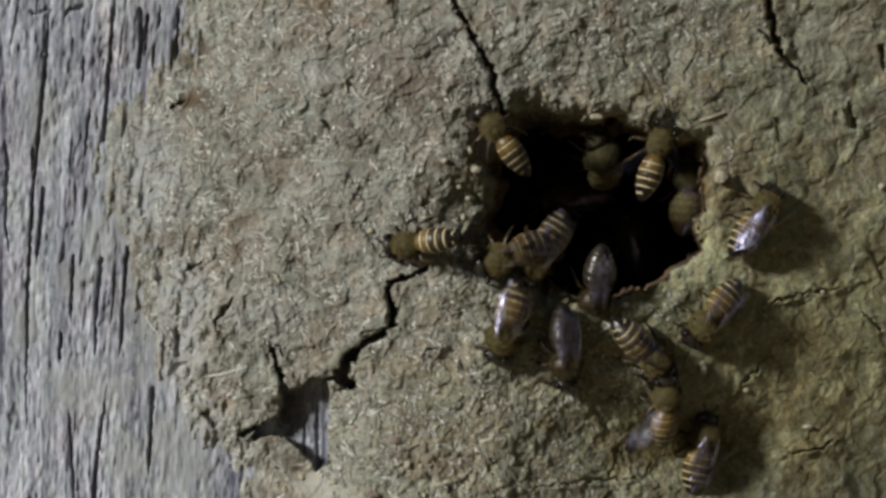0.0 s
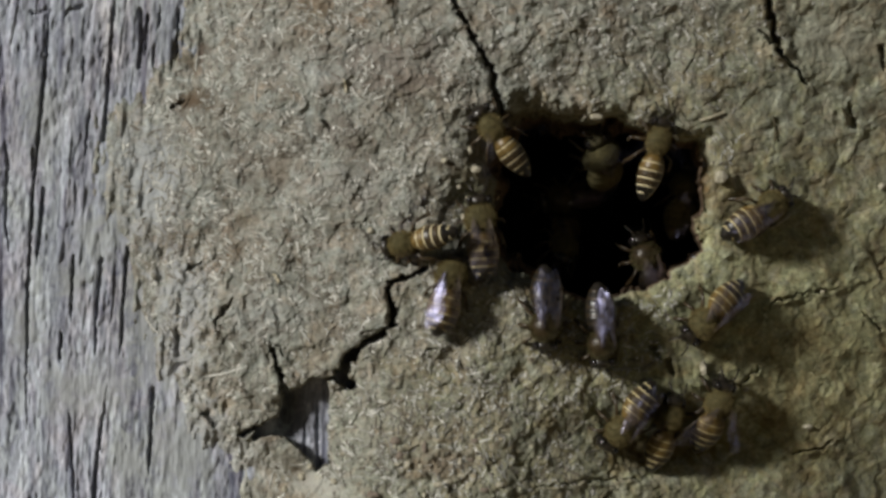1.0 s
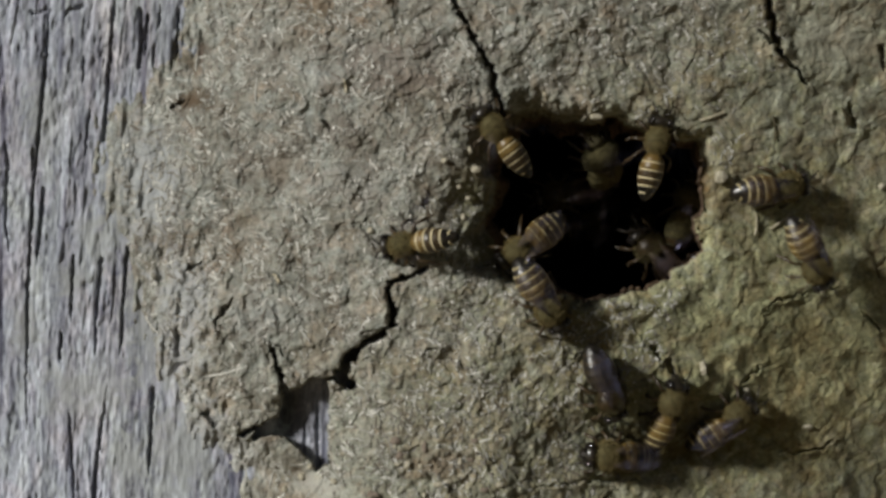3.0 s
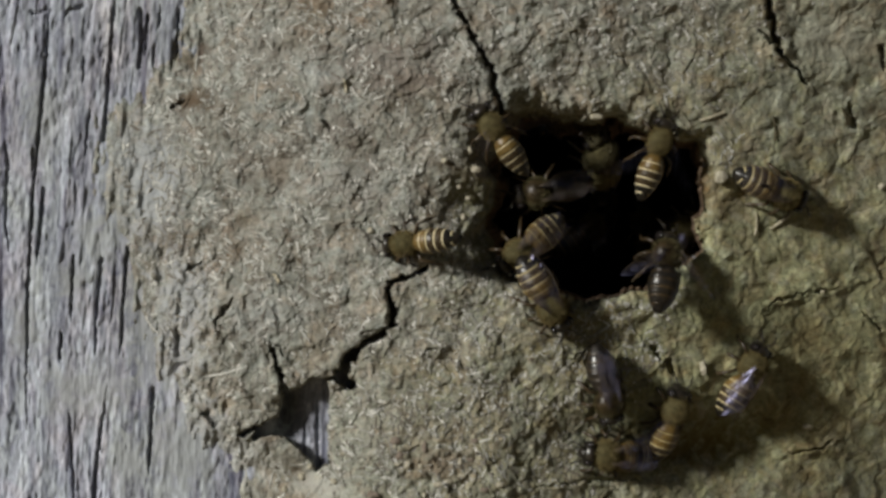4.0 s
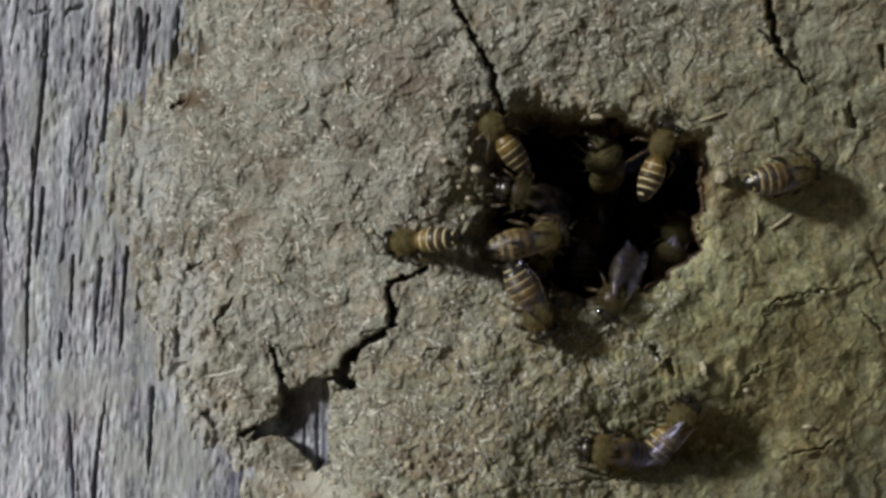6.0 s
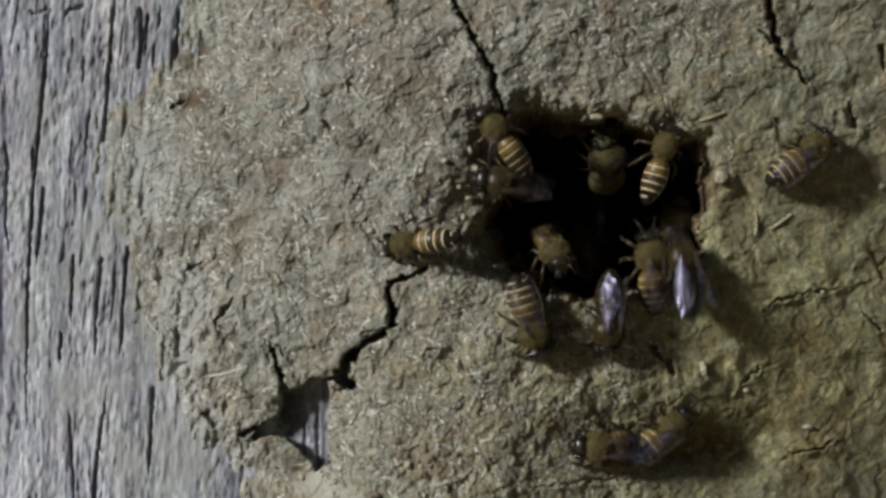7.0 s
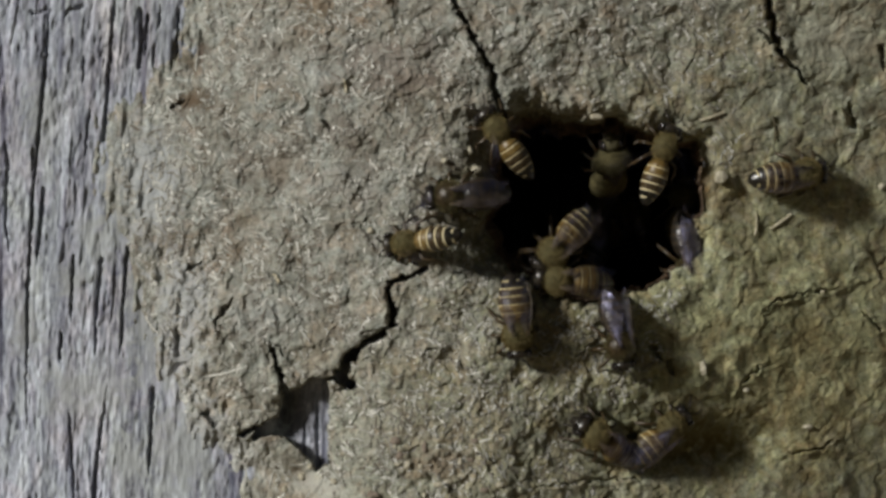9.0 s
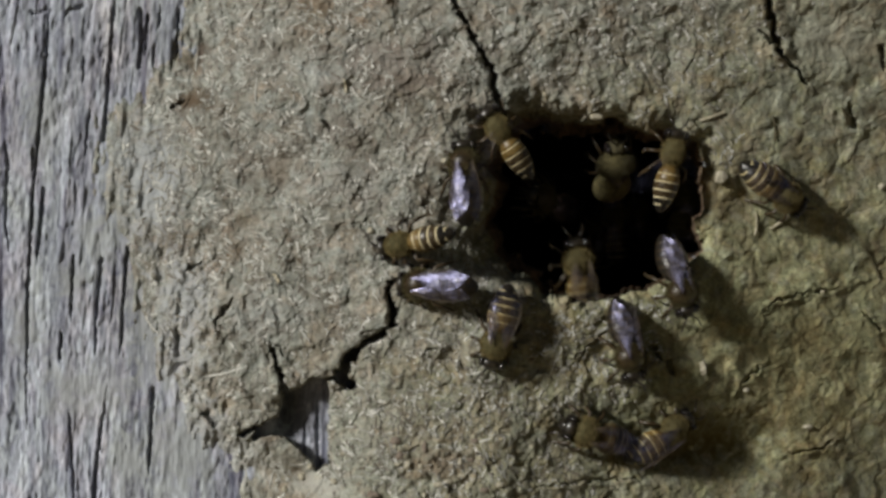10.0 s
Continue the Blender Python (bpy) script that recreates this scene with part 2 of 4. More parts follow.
def crown(u, v):
    """Height of the daub's broad dome over its crown, in mm (0 or less)."""
    left = np.clip((760 - u) / 450, 0, 1.2) ** 1.8 * (2.3 + 1.9 * np.clip(v / 882, -0.1, 1.2))
    right = np.clip((u - 860) / 710, 0, 1.4) ** 1.35 * 16.0 * (0.47 + 1.02 * np.clip(v / 882, -0.1, 1.2) - 0.24 * np.clip(v / 882, -0.1, 1.2) ** 2)
    low = np.clip((v - 480) / 400, 0, 1.4) ** 1.4 * 2.1 * ease(u, 850, 1110)
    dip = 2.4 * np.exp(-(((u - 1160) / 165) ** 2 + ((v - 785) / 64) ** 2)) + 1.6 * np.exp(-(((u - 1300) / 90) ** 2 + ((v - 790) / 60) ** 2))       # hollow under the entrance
    brow = np.clip((360 - v) / 470, 0, 1) ** 1.4 * 2.3 * ease(u, 330, 480) * (1 - ease(u, 950, 1250))       # leans out at the top
    return -(left + right + low + dip) + brow


def board_face(u, v):
    """The board rounds off to the right under the daub, as the side of a hewn log."""
    return BOARD + np.minimum(0, crown(u, v) - 3.4 - BOARD) * ease(u, 830, 1020)


def spot(u, v, height):
    """A place in the world from wall coordinates and a height over the crown in mm."""
    y = -height * 0.001
    s = STEP * (REACH + y) / REACH
    return ((u - MID_U) * s, y, MID_Z + (MID_V - v) * s)


def line_gap(u, v, pts):
    """Distance from a polyline, and how far along it, 0 to 1."""
    best, along = np.full(u.shape, 1e9), np.zeros(u.shape)
    n = len(pts) - 1
    for i in range(n):
        (a, b), (c, d) = pts[i], pts[i + 1]
        lu, lv = c - a, d - b
        s = np.clip(((u - a) * lu + (v - b) * lv) / (lu * lu + lv * lv), 0, 1)
        g = np.hypot(u - a - s * lu, v - b - s * lv)
        near = g < best
        best, along = np.where(near, g, best), np.where(near, (i + s) / n, along)
    return best, along


def area_gap(u, v, pts):
    """Signed distance from a closed outline: negative inside."""
    ring = pts + pts[:1]
    gap, _ = line_gap(u, v, ring)
    inside = np.zeros(u.shape, bool)
    for (a, b), (c, d) in zip(ring, ring[1:]):
        if b != d:
            inside ^= ((b > v) != (d > v)) & (u < (c - a) * (v - b) / (d - b) + a)
    return np.where(inside, -gap, gap)


ENTRANCE = [(876, 226), (930, 205), (990, 208), (1042, 216), (1105, 212), (1135, 236), (1195, 230), (1236, 248), (1248, 300),
            (1236, 380), (1243, 440), (1190, 486), (1136, 526), (1060, 540), (985, 532), (920, 496), (868, 452), (848, 400), (866, 320), (866, 262)]
MUD_EDGE_V = [-140, 0, 90, 150, 200, 270, 330, 400, 450, 600, 660, 740, 800, 860, 1020]
MUD_EDGE_U = [362, 348, 338, 262, 206, 182, 176, 200, 242, 276, 292, 316, 385, 412, 430]
GAP = [(497, 668), (510, 690), (530, 690), (554, 670), (581, 680), (581, 745), (582, 822), (560, 830), (538, 802), (508, 772), (474, 770), (446, 774), (472, 752), (494, 736), (502, 712)]
CRACKS = [  # outline, half width at both ends, depth in mm
    ([(800, -60), (806, 8), (816, 26), (828, 50), (856, 96), (872, 132), (880, 172), (892, 214)], 4, 8, 3.2),
    ([(752, 478), (712, 494), (690, 500), (688, 524), (698, 548), (694, 572), (676, 592), (648, 606), (622, 630)], 5, 9, 5.0),
    ([(628, 624), (612, 642), (606, 668), (616, 682)], 10, 14, 6.0),
    ([(604, 664), (590, 668), (576, 674), (556, 672)], 4, 6, 4.0),
    ([(476, 594), (482, 620), (490, 642), (498, 668), (504, 690)], 3.0, 6, 4.0),
    ([(480, 606), (496, 616), (504, 640)], 2.0, 2.0, 0.8),
    ([(500, 752), (470, 752), (446, 764), (424, 770)], 8, 4, 3.5),
    ([(1346, -40), (1362, 14), (1372, 60), (1382, 92)], 7, 6, 3.5),
    ([(1382, 92), (1408, 122), (1440, 166)], 5, 2.0, 2.5),
    ([(1336, 46), (1362, 72), (1380, 92)], 2, 4, 1.2),
    ([(1338, 592), (1350, 556), (1372, 532), (1420, 518), (1478, 516), (1536, 492)], 2.0, 2.5, 0.9),
    ([(310, 654), (322, 642), (336, 634)], 4, 3, 1.4),
    ([(382, 598), (380, 574), (392, 552), (412, 534)], 2.5, 5, 1.3),
    ([(318, 486), (344, 470), (372, 458)], 3, 3, 1.0),
    ([(1506, 178), (1504, 196), (1512, 220)], 3, 6, 1.0),
    ([(1562, 84), (1564, 118)], 4, 4, 1.6),
    ([(1158, 616), (1164, 632)], 5, 5, 1.2),
    ([(1182, 640), (1190, 660)], 4.5, 5, 1.2),
    ([(1300, 700), (1330, 662), (1356, 640)], 2.5, 2, 0.9),
    ([(1380, 806), (1440, 796), (1490, 776)], 2.5, 3, 1.0),
    ([(740, 640), (760, 622), (790, 614)], 2, 2, 0.7),
    ([(1520, 540), (1546, 572), (1568, 590)], 3, 3, 1.2),
    ([(568, 210), (580, 218), (590, 250)], 3, 2, 0.7),
    ([(362, 730), (380, 748)], 6, 7, 1.6),
    ([(900, 872), (958, 864), (1040, 850), (1122, 846), (1180, 862)], 2.0, 2.5, 0.45),
    ([(1010, 640), (1050, 610), (1090, 575)], 2, 2, 0.5),
    ([(306, 190), (330, 178)], 5, 3, 0.9),
]


def carve(h, u, v, pts, w0, w1, deep, wobble, lip=0.0):
    """Cut a crack into the heights h."""
    us, vs = [p[0] for p in pts], [p[1] for p in pts]
    m = (u > min(us) - 40) & (u < max(us) + 40) & (v > min(vs) - 40) & (v < max(vs) + 40)
    uu, vv = u[m], v[m]
    g, s = line_gap(uu + (vnoise(uu / 9, vv / 9, 3) - 0.5) * wobble + (vnoise(uu / 3.5, vv / 3.5, 5) - 0.5) * wobble * 0.5,
                    vv + (vnoise(uu / 9, vv / 9, 4) - 0.5) * wobble, pts)
    w = (w0 + (w1 - w0) * s) * (0.65 + 0.7 * vnoise(uu / 22, vv / 22, 6))
    fade = (ease(s, 0, 0.3) if w0 < 4 else 1) * (ease(1 - s, 0, 0.3) if w1 < 4 else 1)
    w, deep = np.maximum(w * fade, 0.05), deep * (0.25 + 0.75 * fade) * fade
    h[m] -= deep * (1 - ease(g, w * 0.45, w * 1.15)) - lip * np.exp(-((g - w * 2.2) / (w + 4)) ** 2)


def grid_mesh(name, us, vs, height, keep, material):
    """A sheet over us x vs with the given heights in mm; keep: which corners stay."""
    nu, nv = len(us), len(vs)
    U, V = np.meshgrid(us, vs)
    y = -height * 0.001
    s = STEP * (REACH + y) / REACH
    co = np.stack([(U - MID_U) * s, y, MID_Z + (MID_V - V) * s], -1).reshape(-1, 3)
    i = np.arange(nu * nv).reshape(nv, nu)
    quads = np.stack([i[1:, :-1], i[1:, 1:], i[:-1, 1:], i[:-1, :-1]], -1).reshape(-1, 4)
    quads = quads[keep.reshape(-1)[quads].any(1)]
    used = np.unique(quads)
    remap = np.zeros(nu * nv, int)
    remap[used] = np.arange(len(used))
    me = bpy.data.meshes.new(name)
    me.vertices.add(len(used))
    me.vertices.foreach_set("co", co[used].ravel())
    me.loops.add(quads.size)
    me.loops.foreach_set("vertex_index", remap[quads].ravel().astype(np.int32))
    me.polygons.add(len(quads))
    me.polygons.foreach_set("loop_start", np.arange(0, quads.size, 4, dtype=np.int32))
    me.polygons.foreach_set("use_smooth", np.ones(len(quads), bool))
    me.update(calc_edges=True)
    me.materials.append(material)
    return new(name, me)


def mud_heights(U, V):
    """Heights of the daub in mm, and the gap to the entrance's rim."""
    wu = U + (fbm(U / 40, V / 40, 1) - 0.5) * 34
    wv = V + (fbm(U / 40, V / 40, 2) - 0.5) * 34
    h = crown(U, V)
    h += (fbm(U / 190, V / 190, 3) - 0.5) * 2.2
    h += (fbm(wu / 62, wv / 62, 4) - 0.5) * 1.2
    h += (vnoise(wu / 27, wv / 24, 13) - 0.5) * 0.48
    # clods: soft cells with hollows between them
    cl = 1 - np.abs(2 * fbm(wu / 85, wv / 85, 9, 2) - 1)
    h -= ease(cl, 0.92, 1.0) * 0.10
    # crumbled plates and short curls in the dried surface, worn smoother beyond the entrance
    worn = 1 - 0.45 * ease(U, 1020, 1330)
    fine = flakes(wu, wv, 36, 0.25, 3) + flakes(wu + 91, wv + 37, 18, 0.15, 6) + flakes(wu + 13, wv + 71, 9, 0.09, 9)
    for size, k, amp in ((52, 3, 0.16), (30, 5, 0.10), (15, 7, 0.08), (8, 10, 0.05)):
        a = vnoise(U / 70, V / 70, k) * 6.28
        su = wu + np.cos(a) * size * 0.6
        sv = wv + np.sin(a) * size * 0.6
        r = 1 - np.abs(2 * vnoise(su / size, sv / (size * 0.8), k + 1) - 1)
        fine += (r ** 2 - 0.4) * amp * (0.5 + vnoise(U / 90, V / 90, k + 2))
    fine += (vnoise(U / 4.2, V / 4.2, 8) - 0.5) * 0.11 + (fbm(wu / 11, wv / 9, 12) - 0.5) * 0.20
    h += fine * worn
    # feathered edge over the board
    edge = np.interp(V, MUD_EDGE_V, MUD_EDGE_U) + (fbm(U / 60, V / 60, 11) - 0.5) * 50 + (fbm(U / 16, V / 26, 12) - 0.5) * (24 + 24 * ease(V, 130, 320)) + (fbm(U / 7, V / 11, 4) - 0.5) * 18
    inn = U - edge
    streak = (vnoise((U + 0.075 * V) / 10, V / 110, 2) - 0.5) * (80 * ease(V, 110, 200) * (1 - ease(V, 430, 520)) + 50 * ease(V, 450, 560))
    inn = inn - streak * np.exp(-np.abs(inn) / 40)      # tongues along the grain
    body = 1 - np.exp(-(np.clip(inn, 0, None) / (60 + 60 * (1 - ease(V, 380, 520)))) ** 1.4)
    low = ease(V, 780, 850) * (1 - ease(U, 520, 640))        # thin wash low down
    body *= 1 - 0.6 * low
    bed = (wood_heights(U, V) - BOARD) * np.exp(-np.clip(inn, 0, None) / 45) * ease(700 - U, 0, 100)     # thin mud follows the grain below
    h = BOARD + 0.05 + (h - BOARD - 0.05) * body + np.minimum(inn, 0) * 0.02 + bed
    thin = np.exp(-np.clip(inn, 0, None) / 75) * (inn > -80)
    h += thin * ((fbm(U / 8, V / 15, 5) - 0.5) * 0.6 + (fbm(U / 34, V / 60, 7) - 0.50) * (0.5 + 0.8 * ease(V, 230, 420)))
    crumbly = np.exp(-(((U - 780) / 130) ** 2 + ((V - 840) / 50) ** 2))
    h += crumbly * ((vnoise(wu / 13, wv / 10, 6) - 0.5) * 0.8 + (vnoise(U / 6, V / 5, 2) - 0.5) * 0.35)
    # thin, worn-off corner
    corner = np.hypot((U - 1640) / 1.2, V - 930)
    h -= (1 - ease(corner, 60, 260)) * 0.8
    corner = np.hypot((U - 1640) * 1.1, V + 70)
    h -= (1 - ease(corner, 60, 200)) * 0.8
    # the daub is thin round the gap in which the board shows
    h -= 2.0 * np.exp(-(((U - 525) / 120) ** 2 + ((V - 745) / 110) ** 2))
    g = area_gap(U + (fbm(U / 12, V / 12, 6) - 0.5) * 11, V + (fbm(U / 12, V / 12, 7) - 0.5) * 11, GAP)
    h = np.where(g < 5, np.minimum(h, BOARD - 10 + (h - BOARD + 10) * ease(g, -4, 5) ** 0.5), h)
    for pts, w0, w1, deep in CRACKS:
        carve(h, U, V, pts, w0, w1, deep, 9, 0.25)
    # the entrance: rounded rim, steep throat
    e = area_gap(U + (fbm(U / 30, V / 30, 8, 4) - 0.5) * 44, V + (fbm(U / 30, V / 30, 9, 4) - 0.5) * 44, ENTRANCE)
    lee = ease(1060 - U, -60, 170) + 0.7 * ease(330 - V, 0, 110)     # the rim slopes more gently on these sides
    h += 0.4 * np.exp(-((e - 34) / 22) ** 2) * (1 - np.clip(lee, 0, 1)) - (1.0 + 2.2 * lee) * np.exp(-np.clip(e, 0, None) / (10 + 9 * lee))
    # shallower trodden sill to the lower left
    sill = np.exp(-(((U - 890) / 70) ** 2 + ((V - 440) / 42) ** 2))
    h -= sill * 4.5
    side = np.hypot(U - 830, V - 350)
    h -= np.exp(-(side / 50) ** 2) * 2.2
    h -= ease(-e / (9 + 18 * np.clip(lee, 0, 1)), 0, 1) * 14
    h = np.where(-e > 10.5 + 18 * np.clip(lee, 0, 1), -60, h)      # open throat
    keep = (e > -30) & (h > np.where((U < 700) & (g > 6), BOARD - 1.8, -40)) & (g > -4)
    return np.maximum(h, -24), e, keep


def build_mud():
    us, vs = np.linspace(130, 1690, 900), np.linspace(-110, 990, 634)
    U, V = np.meshgrid(us, vs)
    h, e, keep = mud_heights(U, V)
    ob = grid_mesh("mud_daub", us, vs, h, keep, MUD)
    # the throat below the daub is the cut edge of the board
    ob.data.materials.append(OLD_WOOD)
    depth = np.empty(len(ob.data.vertices) * 3)
    ob.data.vertices.foreach_get("co", depth)
    depth = depth.reshape(-1, 3)
    corners = np.empty(len(ob.data.polygons) * 4, np.int32)
    ob.data.loops.foreach_get("vertex_index", corners)
    mid = depth[corners.reshape(-1, 4)].mean(1)
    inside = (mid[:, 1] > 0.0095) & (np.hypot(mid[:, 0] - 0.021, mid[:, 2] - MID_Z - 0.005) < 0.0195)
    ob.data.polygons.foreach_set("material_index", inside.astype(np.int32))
    return tagged(ob, "dried grey-brown mud daub with cracks round a bee entrance", "mud daub", kind="structure"), us, vs, h, e


# Board grooves: outline, half widths, depth in mm
GROOVES = [
    ([(94, -60), (88, 30), (80, 130), (70, 220), (58, 350), (50, 500), (47, 700), (50, 900)], 4.5, 3.5, 1.6),
    ([(206, -40), (196, 90), (184, 250)], 3.5, 5, 1.5),
    ([(8, 225), (14, 300), (10, 400), (22, 470)], 4, 3, 1.2),
    ([(78, 335), (70, 420), (64, 480)], 5, 3, 1.1),
    ([(162, 170), (154, 240), (150, 290)], 3, 2.5, 1.0),
    ([(130, 455), (128, 520), (124, 585)], 5, 3, 1.1),
    ([(180, 460), (170, 560), (168, 650)], 5, 3, 1.3),
    ([(226, 440), (218, 540), (212, 660)], 5, 4, 1.4),
    ([(192, 660), (182, 740), (170, 830), (162, 940)], 4, 6, 1.3),
    ([(272, 690), (266, 780), (262, 860)], 6, 4, 1.3),
    ([(120, 700), (128, 800), (134, 930)], 3, 4, 1.1),
    ([(262, 30), (256, 110)], 5, 4, 1.2),
    ([(316, 20), (312, 120)], 5, 4, 1.2),
    ([(286, 0), (280, 60)], 3, 3, 0.9),
    ([(108, 590), (106, 650)], 6, 4, 1.0),
    ([(560, 690), (562, 830)], 4, 6, 1.0),
    ([(540, 730), (538, 820)], 3, 3, 0.8),
    ([(46, 22), (68, 24), (88, 14)], 3, 4, 1.0),
    ([(112, 34), (122, 18), (140, 15), (158, 6)], 4, 4, 1.2),
    ([(248, 20), (252, 60), (246, 118)], 6, 5, 1.2),
    ([(274, 70), (270, 130)], 4, 3, 0.9),
    ([(58, 250), (56, 310)], 3, 3, 0.9),
    ([(150, 90), (146, 160)], 3, 2.5, 0.9),
]


# Smears of mud on the board: u, v and their reach
SMEARS = [(130, 690, 75, 48), (50, 200, 34, 80), (225, 340, 45, 110), (265, 610, 42, 120), (110, 500, 30, 34), (330, 820, 60, 90), (30, 590, 26, 60), (210, 820, 34, 40)]


def wood_heights(U, V):
    w = U + V * 0.075 + (fbm(U / 60, V / 260, 2) - 0.5) * 26
    h = board_face(U, V)
    h += (fbm(w / 70, V / 700, 4) - 0.5) * 0.6
    for size, k, amp in ((24, 6, 0.06), (9, 8, 0.07), (4.5, 3, 0.06)):
        r = 1 - np.abs(2 * vnoise(w / size, V / (size * 6), k) - 1)
        h -= ease(r, 0.62, 1.0) * amp * 2.6 * ease(vnoise(w / 40, V / 90, k + 1), 0.35, 0.9)
    splinter = vnoise(w / 11, V / 90, 12)
    h += ease(splinter, 0.72, 0.9) * 0.18
    h += (vnoise(U / 5, V / 12, 9) - 0.5) * 0.22 + (vnoise(w / 3.2, V / 22, 10) - 0.5) * 0.16 + (vnoise(w / 11, V / 19, 7) - 0.5) * 0.22
    knots = vnoise(U / 17, V / 21, 11)
    h -= ease(knots, 0.80, 0.96) * 0.2
    # thin mud smeared over the grain
    smear = sum(np.exp(-(((U - a + (fbm(U / 22, V / 30, 5) - 0.5) * 60) / b) ** 4 + ((V - c + (fbm(U / 22, V / 30, 8) - 0.5) * 60) / d) ** 4)) for a, c, b, d in SMEARS)
    h += (board_face(U, V) + 0.12 + (fbm(U / 9, V / 11, 3) - 0.5) * 0.16 - h) * np.clip(smear, 0, 1) * 0.5
    for pts, w0, w1, deep in GROOVES:
        carve(h, U, V, pts, w0 * 0.82, w1 * 0.82, deep * 0.95, 3.5)
    # a hollow added where the daub has broken away, so the gap falls dark
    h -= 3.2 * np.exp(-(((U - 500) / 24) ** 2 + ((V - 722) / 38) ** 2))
    return h


def build_board():
    us = np.concatenate([np.linspace(-1600, -120, 12), np.linspace(-90, 640, 366), np.linspace(660, 1420, 40), np.linspace(1426, 1640, 70), np.linspace(1700, 3170, 12)])
    vs = np.concatenate([np.linspace(-2050, -160, 12), np.linspace(-120, 1000, 280), np.linspace(1060, 3290, 14)])
    U, V = np.meshgrid(us, vs)
    h = wood_heights(U, V)
    e = area_gap(U, V, ENTRANCE)
    return grid_mesh("front_board", us, vs, h, e > 12, WOOD)


def part(name, bm, material, parent, label=""):
    me = bpy.data.meshes.new(name)
    bm.to_mesh(me)
    bm.free()
    for m in (material if isinstance(material, (list, tuple)) else [material]):
        me.materials.append(m)
    ob = new(name, me)
    ob.parent = parent
    return tagged(ob, label)


def slab(lo, hi, bevel=0.002):
    bm = bmesh.new()
    size, mid = Vector(hi) - Vector(lo), (Vector(lo) + Vector(hi)) / 2
    bmesh.ops.create_cube(bm, size=1, matrix=Matrix.Translation(mid) @ Matrix.Diagonal((*size, 1)))
    bmesh.ops.bevel(bm, geom=bm.edges[:], offset=bevel, segments=2, affect="EDGES", profile=0.5)
    return bm


def build_hive():
    hive = tagged(new("beehive"), "weathered grey wooden hive box standing on the ground", "beehive", kind="structure")
    board = build_board()
    board.parent = hive
    tagged(board, "weathered grey grooved front board")
    t, w = 0.018, 0.176
    part("side_board", slab((-w, 0.0085, 0), (-w + t, 0.30, 0.40)), WOOD, hive)
    part("side_board", slab((w - t, 0.0085, 0), (w, 0.30, 0.40)), WOOD, hive)
    part("back_board", slab((-w + t + 0.001, 0.282, 0), (w - t - 0.001, 0.30, 0.40)), WOOD, hive)
    part("base_board", slab((-w + t + 0.001, 0.0085, 0), (w - t - 0.001, 0.281, t)), OLD_WOOD, hive)
    part("lid", slab((-w - 0.01, 0.0, 0.401), (w + 0.01, 0.31, 0.421)), WOOD, hive)
    return hive


build_hive()
mud, MUD_U, MUD_V, MUD_H, MUD_E = build_mud()

bm = bmesh.new()
bmesh.ops.create_grid(bm, x_segments=60, y_segments=60, size=400)
ground = part("ground", bm, SOIL, None)
ground.location.z = -0.002
tagged(ground, "bare earth ground under and round the hive", "ground", kind="structure")


def surface(u, v):
    """Height of the daub in mm at a wall coordinate."""
    i = int(np.clip(np.searchsorted(MUD_V, v), 0, len(MUD_V) - 1))
    j = int(np.clip(np.searchsorted(MUD_U, u), 0, len(MUD_U) - 1))
    return float(MUD_H[i, j])


def build_fibres(count):
    """Straw and root fibres bedded in the daub."""
    rnd = random.Random(5)
    verts, faces = [], []
    made = 0
    while made < count:
        u, v = rnd.uniform(200, 1600), rnd.uniform(-30, 910)
        i, j = np.searchsorted(MUD_V, v), np.searchsorted(MUD_U, u)
        thick = fbm(np.array([u / 42]), np.array([v / 42]), 6)[0]      # the straw lies in patches
        if MUD_E[i, j] < 12 or MUD_H[i, j] < BOARD + 0.5 or rnd.random() > 0.12 + 0.88 * float(ease(thick, 0.38, 0.62)):
            continue
        made += 1
        length = rnd.choice((6, 8, 10, 14, 20)) * rnd.uniform(0.7, 1.4)
        if rnd.random() < 0.025:
            length *= 2.2
        width = rnd.uniform(0.7, 2.7) * (1.2 if length < 10 else 0.85)
        a, bend = rnd.uniform(0, 6.28), rnd.uniform(-0.9, 0.9)
        n = 4
        base = len(verts)
        pu, pv = u, v
        for k in range(n + 1):
            f = k / n
            hh = surface(pu, pv) + 0.05 * math.sin(f * 3.14)
            w = width * (0.5 + 0.6 * math.sin(0.4 + f * 2.4))
            c, s = math.cos(a + 1.57), math.sin(a + 1.57)
            verts.append(spot(pu + c * w, pv + s * w, hh - 0.035))
            verts.append(spot(pu, pv, hh + 0.015 + width * 0.016))
            verts.append(spot(pu - c * w, pv - s * w, hh - 0.05))
            if k:
                q = base + k * 3
                faces += [(q - 3, q - 2, q + 1, q), (q - 2, q - 1, q + 2, q + 1)]
            pu, pv = pu + math.cos(a) * length / n, pv + math.sin(a) * length / n
            a += bend / n
    me = bpy.data.meshes.new("straw_fibres")
    me.from_pydata(verts, [], faces)
    me.materials.append(FIBRE)
    ob = new("straw_fibres", me)
    return tagged(ob, "short pale and brown straw fibres bedded in the mud", "straw", kind="stuff")


build_fibres(6800)


